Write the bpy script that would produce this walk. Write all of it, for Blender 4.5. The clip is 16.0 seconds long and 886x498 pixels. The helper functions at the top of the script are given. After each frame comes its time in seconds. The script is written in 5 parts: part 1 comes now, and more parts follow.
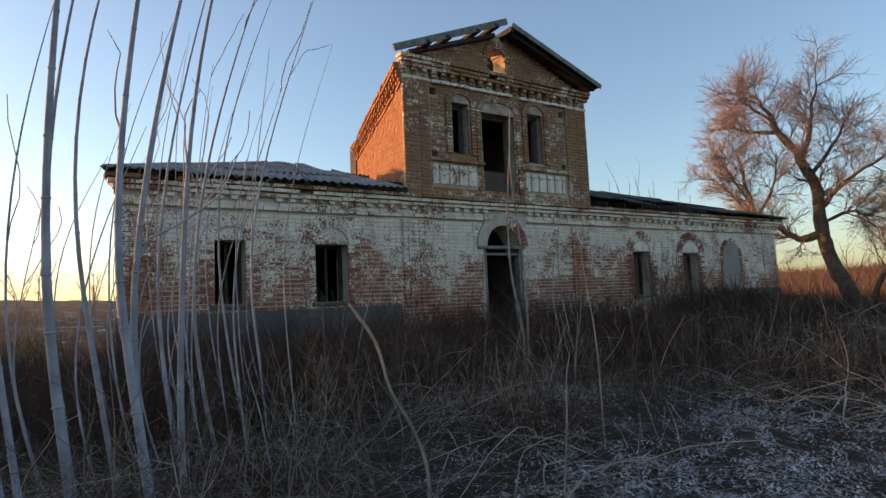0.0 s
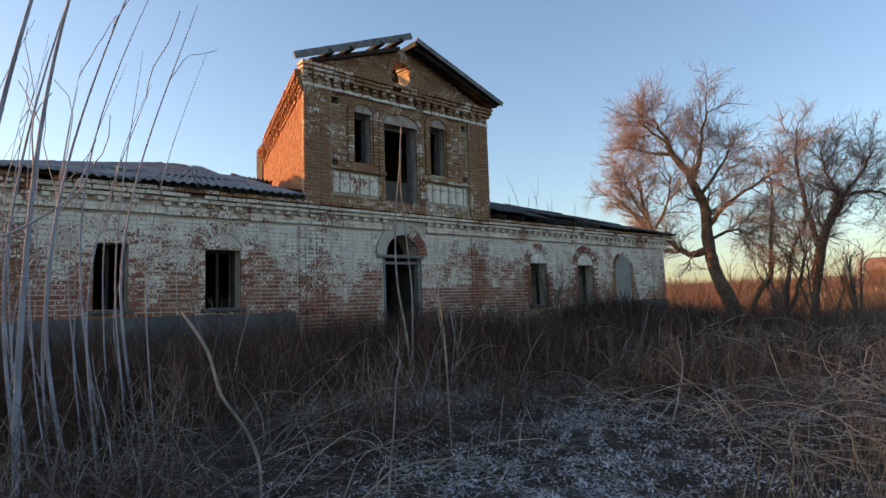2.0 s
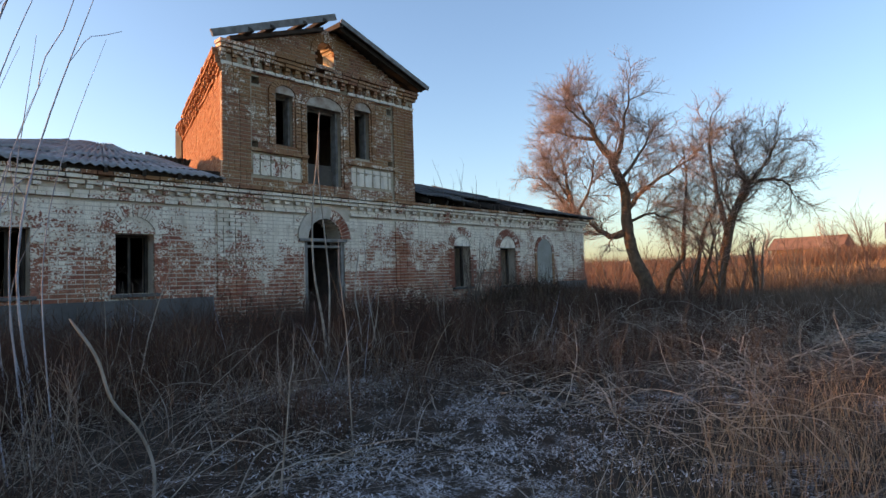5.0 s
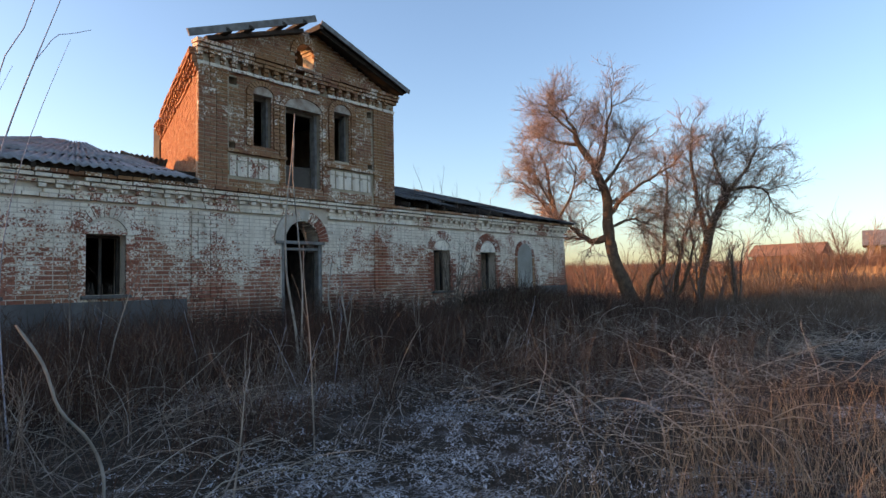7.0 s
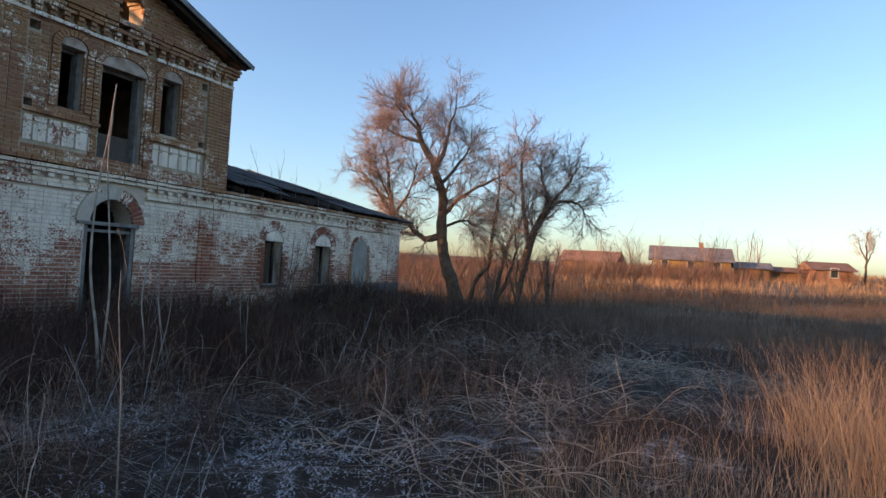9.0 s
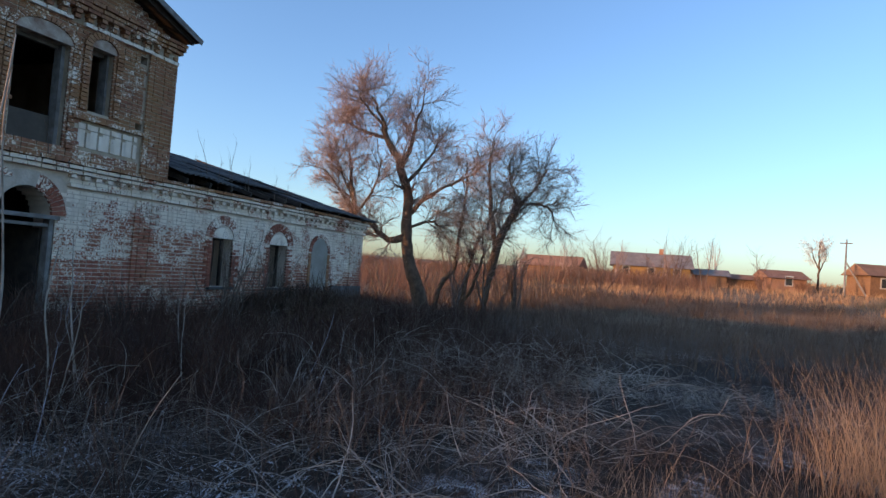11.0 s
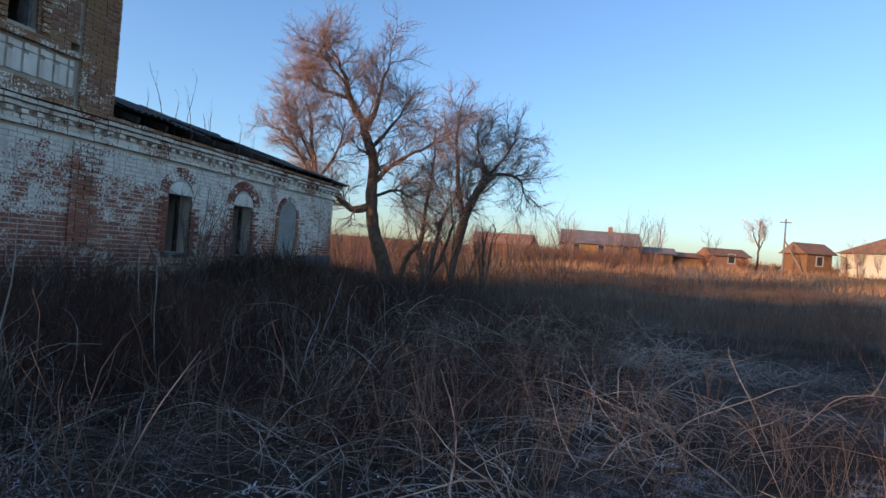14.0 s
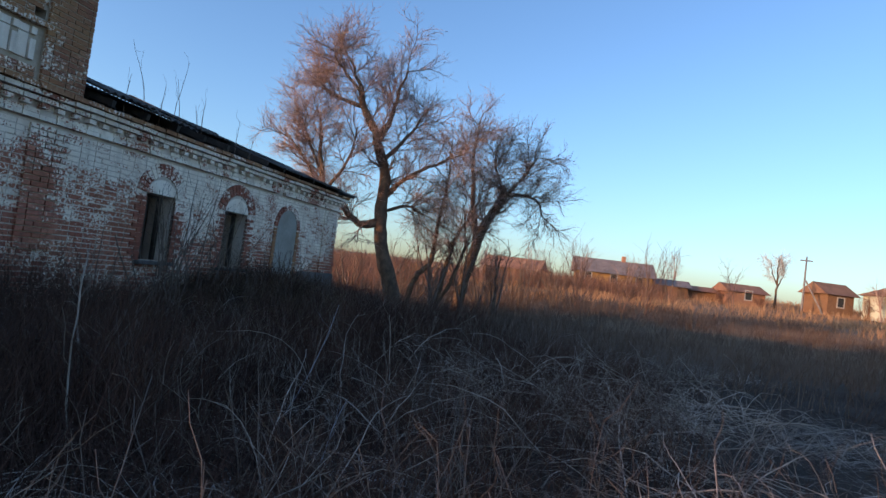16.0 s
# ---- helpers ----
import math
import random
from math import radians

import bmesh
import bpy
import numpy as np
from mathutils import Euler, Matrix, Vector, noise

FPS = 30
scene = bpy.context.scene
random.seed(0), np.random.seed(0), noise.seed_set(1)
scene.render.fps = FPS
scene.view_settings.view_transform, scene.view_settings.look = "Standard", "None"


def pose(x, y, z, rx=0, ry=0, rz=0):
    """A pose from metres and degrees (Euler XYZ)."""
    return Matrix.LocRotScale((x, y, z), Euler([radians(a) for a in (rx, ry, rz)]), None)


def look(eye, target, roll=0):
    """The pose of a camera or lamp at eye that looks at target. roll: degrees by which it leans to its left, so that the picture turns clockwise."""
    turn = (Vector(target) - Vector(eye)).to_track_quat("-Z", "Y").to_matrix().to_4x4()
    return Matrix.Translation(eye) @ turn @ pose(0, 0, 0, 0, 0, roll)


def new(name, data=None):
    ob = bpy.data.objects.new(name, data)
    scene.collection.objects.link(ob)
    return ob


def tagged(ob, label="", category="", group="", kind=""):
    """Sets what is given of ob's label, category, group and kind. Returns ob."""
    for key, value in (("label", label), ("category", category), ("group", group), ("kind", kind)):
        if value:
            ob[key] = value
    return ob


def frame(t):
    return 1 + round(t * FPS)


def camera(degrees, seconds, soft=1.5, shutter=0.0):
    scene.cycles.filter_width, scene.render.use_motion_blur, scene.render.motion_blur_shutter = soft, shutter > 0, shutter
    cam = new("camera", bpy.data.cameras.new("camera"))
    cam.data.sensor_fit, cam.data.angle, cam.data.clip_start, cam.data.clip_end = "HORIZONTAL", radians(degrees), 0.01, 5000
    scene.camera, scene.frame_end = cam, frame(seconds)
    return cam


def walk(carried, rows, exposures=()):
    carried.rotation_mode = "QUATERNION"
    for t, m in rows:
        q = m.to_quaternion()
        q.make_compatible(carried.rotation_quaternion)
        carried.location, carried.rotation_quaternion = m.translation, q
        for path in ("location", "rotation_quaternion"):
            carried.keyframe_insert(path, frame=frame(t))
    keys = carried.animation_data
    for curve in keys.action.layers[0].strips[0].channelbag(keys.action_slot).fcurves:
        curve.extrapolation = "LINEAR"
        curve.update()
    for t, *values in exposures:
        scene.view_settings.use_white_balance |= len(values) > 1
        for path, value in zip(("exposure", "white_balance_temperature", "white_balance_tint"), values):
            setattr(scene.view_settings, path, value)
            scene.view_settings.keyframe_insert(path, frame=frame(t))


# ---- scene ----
cam = camera(73.0, 16.0)
# seconds, eye x y z, yaw, pitch, roll
PATH = [
    (0, -9.074, -11.063, 1.482, -33.61, 5.02, -2.58),
    (0.5, -9.018, -11.025, 1.411, -34.30, 5.79, -2.68),
    (1, -8.900, -11.248, 1.420, -36.10, 6.08, -2.62),
    (1.5, -8.775, -11.477, 1.442, -38.74, 5.91, -2.27),
    (2, -8.748, -11.616, 1.481, -40.91, 5.42, -1.92),
    (2.5, -8.709, -11.763, 1.529, -42.68, 4.67, -1.89),
    (3, -8.703, -11.919, 1.582, -44.62, 4.04, -1.92),
    (3.5, -8.705, -12.012, 1.606, -46.42, 3.75, -1.81),
    (4, -8.707, -12.045, 1.697, -47.38, 3.13, -1.63),
    (4.5, -8.694, -12.002, 1.686, -46.98, 2.80, -1.75),
    (7, -8.539, -12.146, 1.731, -48.35, 2.99, -1.12),
    (7.5, -8.405, -12.149, 1.904, -51.22, 2.30, -0.20),
    (8, -8.460, -11.977, 2.083, -56.55, 1.59, 1.38),
    (8.5, -8.500, -11.732, 2.300, -62.36, 1.48, 3.09),
    (9, -8.401, -11.711, 2.303, -64.73, 1.44, 3.55),
    (9.5, -8.071, -11.603, 2.317, -66.22, 1.93, 3.57),
    (12, -6.736, -10.079, 2.157, -68.94, 1.85, 4.62),
    (12.5, -6.493, -9.583, 2.020, -68.66, 1.71, 4.72),
    (13, -6.172, -9.122, 1.898, -69.95, 1.18, 4.48),
    (13.5, -6.021, -9.001, 1.904, -72.14, 0.46, 4.72),
    (14, -5.812, -8.936, 1.821, -74.52, 0.54, 4.53),
    (14.5, -5.513, -9.025, 1.822, -75.70, 0.63, 4.55),
    (15, -5.107, -9.038, 1.922, -75.57, 0.97, 4.85),
    (15.5, -4.750, -8.809, 1.898, -75.48, 1.58, 6.01),
    (16, -4.149, -8.252, 1.851, -73.66, 2.47, 7.38),
]
walk(cam, [(t, pose(x, y, z, 90 + pitch, 0, yaw) @ pose(0, 0, 0, 0, 0, roll)) for t, x, y, z, yaw, pitch, roll in PATH],
     [(0.0, 1.45, 9100, 18), (2.0, 1.58, 8800, 19), (4.5, 1.7, 8350, 20), (7.0, 1.75, 8350, 21), (9.5, 1.55, 7400, 19), (12.0, 1.4, 6650, 17), (16.0, 1.32, 6600, 17)])

# ---- world and sun ----
SUN_HEAD, SUN_EL = 45.0, 8.5          # degrees to the left of +y, degrees up
world = bpy.data.worlds.new("sky")
scene.world = world
world.use_nodes = True
wn = world.node_tree.nodes
sky = wn.new("ShaderNodeTexSky")
sky.sky_type, sky.sun_disc = "NISHITA", False
sky.sun_elevation, sky.sun_rotation = radians(SUN_EL), radians(-SUN_HEAD)
sky.air_density, sky.dust_density, sky.ozone_density = 1.0, 1.3, 3.6
world.node_tree.links.new(sky.outputs[0], wn["Background"].inputs[0])
wn["Background"].inputs[1].default_value = 0.15
sun = new("sun", bpy.data.lights.new("sun", "SUN"))
sun.data.energy, sun.data.angle, sun.data.color = 2.1, radians(0.6), (1.0, 0.52, 0.25)
sun.matrix_world = look((-30, 30, 6), (-30 + math.sin(radians(SUN_HEAD)), 30 - math.cos(radians(SUN_HEAD)), 6 - math.tan(radians(SUN_EL))))

# ---- materials ----
def mat(name, rough=0.9, bump=0.0, scale=30.0):
    """A node material with helper access; returns (material, nodes, link, bsdf, position socket)."""
    m = bpy.data.materials.new(name)
    m.use_nodes = True
    n, l = m.node_tree.nodes, m.node_tree.links.new
    b = n["Principled BSDF"]
    b.inputs["Roughness"].default_value = rough
    b.inputs["Specular IOR Level"].default_value = 0.25
    geo = n.new("ShaderNodeNewGeometry")
    if bump:
        t = n.new("ShaderNodeTexNoise")
        t.inputs["Scale"].default_value, t.inputs["Detail"].default_value = scale, 6
        l(geo.outputs["Position"], t.inputs["Vector"])
        k = n.new("ShaderNodeBump")
        k.inputs["Strength"].default_value, k.inputs["Distance"].default_value = bump, 0.02
        l(t.outputs[0], k.inputs["Height"])
        l(k.outputs[0], b.inputs["Normal"])
    return m, n, l, b, geo

def noise_fac(n, l, geo, scale, lo, hi, detail=5, stretch=(1, 1, 1)):
    """A 0..1 mask from noise between the levels lo and hi."""
    mp = n.new("ShaderNodeMapping")
    mp.inputs["Scale"].default_value = stretch
    l(geo.outputs["Position"], mp.inputs[0])
    t = n.new("ShaderNodeTexNoise")
    t.inputs["Scale"].default_value, t.inputs["Detail"].default_value = scale, detail
    l(mp.outputs[0], t.inputs["Vector"])
    r = n.new("ShaderNodeMapRange")
    r.inputs["From Min"].default_value, r.inputs["From Max"].default_value = lo, hi
    l(t.outputs[0], r.inputs[0])
    return r.outputs[0]

def mix(n, l, fac, a, b):
    x = n.new("ShaderNodeMix")
    x.data_type = "RGBA"
    for s, v in ((x.inputs[0], fac), (x.inputs[6], a), (x.inputs[7], b)):
        if isinstance(v, (int, float)):
            s.default_value = v
        elif isinstance(v, tuple):
            s.default_value = (*v, 1)
        else:
            l(v, s)
    return x.outputs[2]

def calc(n, l, op, a, b):
    x = n.new("ShaderNodeMath")
    x.operation, x.use_clamp = op, True
    for s, v in ((x.inputs[0], a), (x.inputs[1], b)):
        if isinstance(v, (int, float)):
            s.default_value = v
        else:
            l(v, s)
    return x.outputs[0]

def plain(name, col, col2, rough=0.9, scale=8.0, bump=0.3, fine=60.0, metal=0.0):
    """Two tones mixed by noise at two scales, with fine relief."""
    m, n, l, b, geo = mat(name, rough, bump, fine)
    f = noise_fac(n, l, geo, scale, 0.35, 0.65)
    g = noise_fac(n, l, geo, scale * 9, 0.3, 0.7)
    c = mix(n, l, f, col, col2)
    c2 = mix(n, l, calc(n, l, "MULTIPLY", g, 0.35), c, tuple(v * 0.55 for v in col))
    l(c2, b.inputs["Base Color"])
    b.inputs["Metallic"].default_value = metal
    return m

def brick_mat(name, white, moss, per="island", top=0.28, red=(0.32, 0.10, 0.068), pale=(0.48, 0.19, 0.125)):
    """Old red brick. white: how much worn limewash clings to it, from 0 to 1; moss: how much ochre lichen."""
    m, n, l, b, geo = mat(name, 0.95, 0.6, 45)
    if per == "island":
        rnd = geo.outputs["Random Per Island"]
    else:
        rnd = n.new("ShaderNodeObjectInfo").outputs["Random"]
    base = mix(n, l, rnd, red, pale)
    base = mix(n, l, calc(n, l, "MULTIPLY", noise_fac(n, l, geo, 14, 0.42, 0.75), 0.8), base, (0.13, 0.06, 0.043))
    if moss:
        base = mix(n, l, calc(n, l, "MULTIPLY", noise_fac(n, l, geo, 1.1, 0.42, 0.6), moss), base, (0.33, 0.165, 0.072))
    if white is not None:
        lime = mix(n, l, noise_fac(n, l, geo, 2.5, 0.35, 0.7), (0.88, 0.78, 0.66), (0.72, 0.60, 0.48))
        lime = mix(n, l, calc(n, l, "MULTIPLY", noise_fac(n, l, geo, 5, 0.5, 0.75, stretch=(1, 1, .25)), 0.5), lime, (0.3, 0.235, 0.17))
        sep = n.new("ShaderNodeSeparateXYZ")
        l(geo.outputs["Position"], sep.inputs[0])
        high = n.new("ShaderNodeMapRange")
        for k, v in (("From Min", 1.7), ("From Max", 2.8), ("To Min", -0.2), ("To Max", top)):
            high.inputs[k].default_value = v
        l(sep.outputs[2], high.inputs[0])
        wide, mid = noise_fac(n, l, geo, 0.6, 0.3, 0.7, 4), noise_fac(n, l, geo, 2.6, 0.3, 0.7, 4)
        big = n.new("ShaderNodeMath")
        big.operation = "MULTIPLY_ADD"
        l(mid, big.inputs[0])
        big.inputs[1].default_value = 0.45
        half = n.new("ShaderNodeMath")
        half.operation = "MULTIPLY_ADD"
        l(wide, half.inputs[0])
        half.inputs[1].default_value, half.inputs[2].default_value = 0.8, -0.14
        l(half.outputs[0], big.inputs[2])
        big = big.outputs[0]
        s = n.new("ShaderNodeMath")
        s.operation = "ADD"
        l(big, s.inputs[0])
        l(high.outputs[0], s.inputs[1])
        s2 = n.new("ShaderNodeMath")
        s2.operation = "ADD"
        l(s.outputs[0], s2.inputs[0])
        r2 = n.new("ShaderNodeMapRange")
        for k, v in (("To Min", -0.14), ("To Max", 0.14)):
            r2.inputs[k].default_value = v
        l(rnd, r2.inputs[0])
        l(r2.outputs[0], s2.inputs[1])
        chip = noise_fac(n, l, geo, 26, 0.3, 0.7, 5)
        s3 = n.new("ShaderNodeMath")
        s3.operation = "MULTIPLY_ADD"
        l(chip, s3.inputs[0])
        s3.inputs[1].default_value = 0.8
        l(s2.outputs[0], s3.inputs[2])
        mask = n.new("ShaderNodeMapRange")
        mask.inputs["From Min"].default_value = 1.1 - 0.55 * white
        mask.inputs["From Max"].default_value = 1.3 - 0.55 * white
        l(s3.outputs[0], mask.inputs[0])
        base = mix(n, l, mask.outputs[0], base, lime)
    l(base, b.inputs["Base Color"])
    return m

BRICK_WASH = brick_mat("limewashed_brick", 0.44, 0.2, top=0.36)
BRICK_WASH_ONE = brick_mat("limewashed_brick_piece", 0.40, 0.2, "object", 0.32)
BRICK_RAW = brick_mat("raw_brick", -0.5, 0.7, red=(0.28, 0.11, 0.07), pale=(0.43, 0.22, 0.13))
BRICK_RAW_ONE = brick_mat("raw_brick_piece", -0.45, 0.7, "object", red=(0.30, 0.13, 0.075), pale=(0.44, 0.24, 0.13))
BRICK_MOSS = brick_mat("mossed_pier_brick", -0.6, 0.9, "object", red=(0.29, 0.115, 0.065), pale=(0.42, 0.205, 0.115))
BRICK_SIDE_ONE = brick_mat("side_brick_piece", None, 0.25, "object", red=(0.34, 0.14, 0.07), pale=(0.46, 0.22, 0.12))
BRICK_SIDE = brick_mat("side_brick", None, 0.25, red=(0.34, 0.14, 0.07), pale=(0.46, 0.22, 0.12))
BRICK_WHITE = brick_mat("white_brick", 0.7, 0.1, "object", 0.3)
BRICK_RED = brick_mat("red_arch_brick", -0.2, 0.1, "object", red=(0.26, 0.075, 0.05), pale=(0.34, 0.12, 0.08))
MORTAR = plain("lime_mortar", (0.72, 0.60, 0.49), (0.50, 0.40, 0.31), scale=2.0, bump=0.6)
MORTAR_RAW = plain("old_mortar", (0.56, 0.46, 0.35), (0.36, 0.27, 0.18), scale=2.0, bump=0.6)
PLASTER = plain("weathered_lime_plaster", (0.62, 0.54, 0.46), (0.40, 0.33, 0.265), scale=3.0, bump=0.35, fine=25)
PATCHED = plain("flaked_lime_plaster_on_brick", (0.52, 0.43, 0.35), (0.24, 0.13, 0.09), scale=4.5, bump=0.5, fine=25)
GREY_PLASTER = plain("grey_green_plaster", (0.36, 0.34, 0.30), (0.27, 0.25, 0.215), scale=2.0, bump=0.3)
CEMENT = plain("grey_cement_render", (0.145, 0.135, 0.13), (0.085, 0.08, 0.076), scale=1.6, bump=0.3, fine=30)
# dark tone stands for the lack of light inside the rooms
DARK_IN = plain("shade_dark_interior", (0.13, 0.11, 0.09), (0.08, 0.065, 0.055), scale=1.5)
WOOD_GREY = plain("weathered_grey_wood", (0.26, 0.25, 0.24), (0.15, 0.135, 0.12), scale=6, fine=90)
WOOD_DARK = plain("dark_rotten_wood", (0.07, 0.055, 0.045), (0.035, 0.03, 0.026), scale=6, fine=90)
SLATE = plain("frosted_fibre_cement_sheet", (0.33, 0.33, 0.335), (0.19, 0.185, 0.185), scale=2.5, bump=0.25, fine=40)
# a darker tone for the east roof's sheets
SLATE_DARK = plain("dark_fibre_cement_sheet", (0.13, 0.13, 0.13), (0.055, 0.055, 0.056), scale=2.5, bump=0.25, fine=40)
BARK = plain("willow_bark", (0.17, 0.115, 0.075), (0.075, 0.052, 0.038), scale=5, bump=0.9, fine=16)
TWIG = plain("pinkish_bare_twigs", (0.42, 0.31, 0.265), (0.30, 0.21, 0.175), scale=3, bump=0)
BRANCH = plain("greyish_pink_branches", (0.24, 0.16, 0.125), (0.11, 0.075, 0.06), scale=3, bump=0)
TWIG_GREY = plain("grey_bare_twigs", (0.20, 0.155, 0.125), (0.11, 0.085, 0.07), scale=3, bump=0)
STALK = plain("bluish_grey_dead_stalk", (0.38, 0.38, 0.42), (0.22, 0.215, 0.235), scale=5, bump=0.2, rough=0.75)
PALE_STEM = plain("pale_bare_sapling_bark", (0.38, 0.33, 0.28), (0.20, 0.165, 0.135), scale=5, bump=0.2)
# near-black, to stand for the shadow between the pale stems
STRAW = plain("shade_dark_frosted_straw", (0.072, 0.042, 0.030), (0.022, 0.0135, 0.010), scale=1.4, bump=0)
STRAW_PALE = plain("pale_fallen_straw", (0.47, 0.41, 0.35), (0.18, 0.145, 0.115), scale=1.4, bump=0)
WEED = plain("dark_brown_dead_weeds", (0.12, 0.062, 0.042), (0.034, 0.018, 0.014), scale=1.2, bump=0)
REED = plain("golden_dry_reeds", (0.40, 0.26, 0.15), (0.24, 0.14, 0.08), scale=0.8, bump=0)
GOLD = plain("pale_golden_dry_grass", (0.36, 0.27, 0.19), (0.19, 0.13, 0.09), scale=1.5, bump=0)
BRUSH = plain("reddish_brown_brush", (0.25, 0.145, 0.10), (0.13, 0.075, 0.055), scale=0.5, bump=0)

def ground_mat():
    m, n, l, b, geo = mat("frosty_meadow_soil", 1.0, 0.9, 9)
    # near soil deepened to near-black, standing for shadow under the grass
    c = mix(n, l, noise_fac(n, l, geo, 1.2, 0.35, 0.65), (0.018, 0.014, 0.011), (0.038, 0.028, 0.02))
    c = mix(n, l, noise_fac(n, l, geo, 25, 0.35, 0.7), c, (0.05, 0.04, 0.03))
    snow = calc(n, l, "MULTIPLY", noise_fac(n, l, geo, 0.6, 0.54, 0.66, 3), calc(n, l, "MULTIPLY", noise_fac(n, l, geo, 38, 0.47, 0.56, 10, (1, 1.6, 1)), noise_fac(n, l, geo, 5, 0.42, 0.6, 8)))
    sep = n.new("ShaderNodeSeparateXYZ")
    l(geo.outputs["Position"], sep.inputs[0])
    near = n.new("ShaderNodeMapRange")
    near.inputs["From Min"].default_value, near.inputs["From Max"].default_value = 4, 0
    l(sep.outputs[0], near.inputs[0])
    c = mix(n, l, calc(n, l, "MULTIPLY", snow, near.outputs[0]), c, (0.70, 0.72, 0.76))
    # from x 12 to 30 the soil turns a lighter brown
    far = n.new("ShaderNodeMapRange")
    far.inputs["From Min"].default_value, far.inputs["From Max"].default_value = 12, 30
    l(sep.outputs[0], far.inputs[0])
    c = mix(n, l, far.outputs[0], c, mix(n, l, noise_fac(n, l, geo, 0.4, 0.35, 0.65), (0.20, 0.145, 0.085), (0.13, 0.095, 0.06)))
    l(c, b.inputs["Base Color"])
    return m
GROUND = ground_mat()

# ---- mesh helpers ----
rng = np.random.default_rng(7)

def link(name, me, material, parent=None, label=""):
    ob = new(name, me)
    if material:
        me.materials.append(material)
    if parent:
        ob.parent = parent
    if label:
        ob["label"] = label
    return ob

def part(name, bm, material, parent, label=""):
    me = bpy.data.meshes.new(name)
    bm.to_mesh(me)
    bm.free()
    return link(name, me, material, parent, label)

def mesh(name, verts, faces):
    me = bpy.data.meshes.new(name)
    me.from_pydata([tuple(v) for v in verts], [], faces)
    me.update()
    return me

BOX = [(0, 3, 2, 1), (4, 5, 6, 7), (0, 1, 5, 4), (1, 2, 6, 5), (2, 3, 7, 6), (3, 0, 4, 7)]

def corners(x0, y0, z0, x1, y1, z1):
    return [(x0, y0, z0), (x1, y0, z0), (x1, y1, z0), (x0, y1, z0), (x0, y0, z1), (x1, y0, z1), (x1, y1, z1), (x0, y1, z1)]

def boxes(name, items):
    """One mesh of many boxes (x0, y0, z0, x1, y1, z1), or of ready lists of eight corners."""
    v, f = [], []
    for it in items:
        f += [tuple(len(v) + i for i in q) for q in BOX]
        v += corners(*it) if len(it) == 6 else list(it)
    return mesh(name, v, f)

def box_part(name, it, material, parent=None, label="", bevel=0.0):
    bm = bmesh.new()
    vs = [bm.verts.new(p) for p in (corners(*it) if len(it) == 6 else it)]
    for q in BOX:
        bm.faces.new([vs[i] for i in q])
    if bevel:
        bmesh.ops.bevel(bm, geom=bm.edges[:], offset=bevel, segments=2, affect="EDGES", profile=0.6)
    return part(name, bm, material, parent, label)

def beam(a, b, w, h, up=(0, 0, 1)):
    """Eight corners of a bar from a to b."""
    a, b = Vector(a), Vector(b)
    d = (b - a).normalized()
    s = d.cross(Vector(up)).normalized()
    u = s.cross(d)
    c = [a + s * i * w / 2 + u * j * h / 2 for i, j in ((-1, -1), (1, -1), (1, 1), (-1, 1))]
    e = [p + (b - a) for p in c]
    return [tuple(p) for p in (c[0], c[1], e[1], e[0], c[3], c[2], e[2], e[3])]

def tubes(name, paths, sides=5):
    """One mesh of tapered tubes. paths: lists of (point, radius)."""
    V, F = [], []
    for path in paths:
        pts = np.array([p for p, _ in path], float)
        rad = np.array([r for _, r in path], float)
        tan = np.gradient(pts, axis=0)
        tan /= np.linalg.norm(tan, axis=1, keepdims=True) + 1e-9
        ref = np.array([0.31, 0.87, 0.38])
        s = np.cross(tan, ref)
        s /= np.linalg.norm(s, axis=1, keepdims=True) + 1e-9
        u = np.cross(s, tan)
        a = np.arange(sides) * 2 * np.pi / sides
        ring = pts[:, None] + rad[:, None, None] * (np.cos(a)[None, :, None] * s[:, None] + np.sin(a)[None, :, None] * u[:, None])
        o = len(V)
        V.extend(map(tuple, ring.reshape(-1, 3)))
        for i in range(len(pts) - 1):
            for k in range(sides):
                p, q = o + i * sides + k, o + i * sides + (k + 1) % sides
                F.append((p, q, q + sides, p + sides))
        F.append(tuple(range(o + (len(pts) - 1) * sides, o + len(pts) * sides)))
    me = mesh(name, V, F)
    me.shade_smooth()
    return me

def height(x, y):
    """The ground's height: a meadow, a bank of rubble before the east wing, a slow rise far off."""
    x, y = np.asarray(x, float), np.asarray(y, float)
    h = 0.16 + 0.05 * np.sin(x * 0.7 + 1.3) * np.cos(y * 0.6) + 0.03 * np.sin(x * 2.1) * np.sin(y * 1.7 + 0.5)
    h += 0.98 * np.exp(-((x - 7.3) / 3.4) ** 2 - ((y + 0.4) / 2.2) ** 2)
    h += 0.45 * np.exp(-(x / 4.0) ** 2 - ((y + 0.2) / 1.4) ** 2)
    h += 0.55 * np.exp(-((x - 12.5) / 2.5) ** 2 - ((y + 0.2) / 2.0) ** 2)
    far = np.clip(np.hypot(x, y) - 25, 0, 75)
    h += far * np.where(x > 0, 0.052, 0.052 + 0.01 * np.clip(-x / 20, 0, 1))
    return h

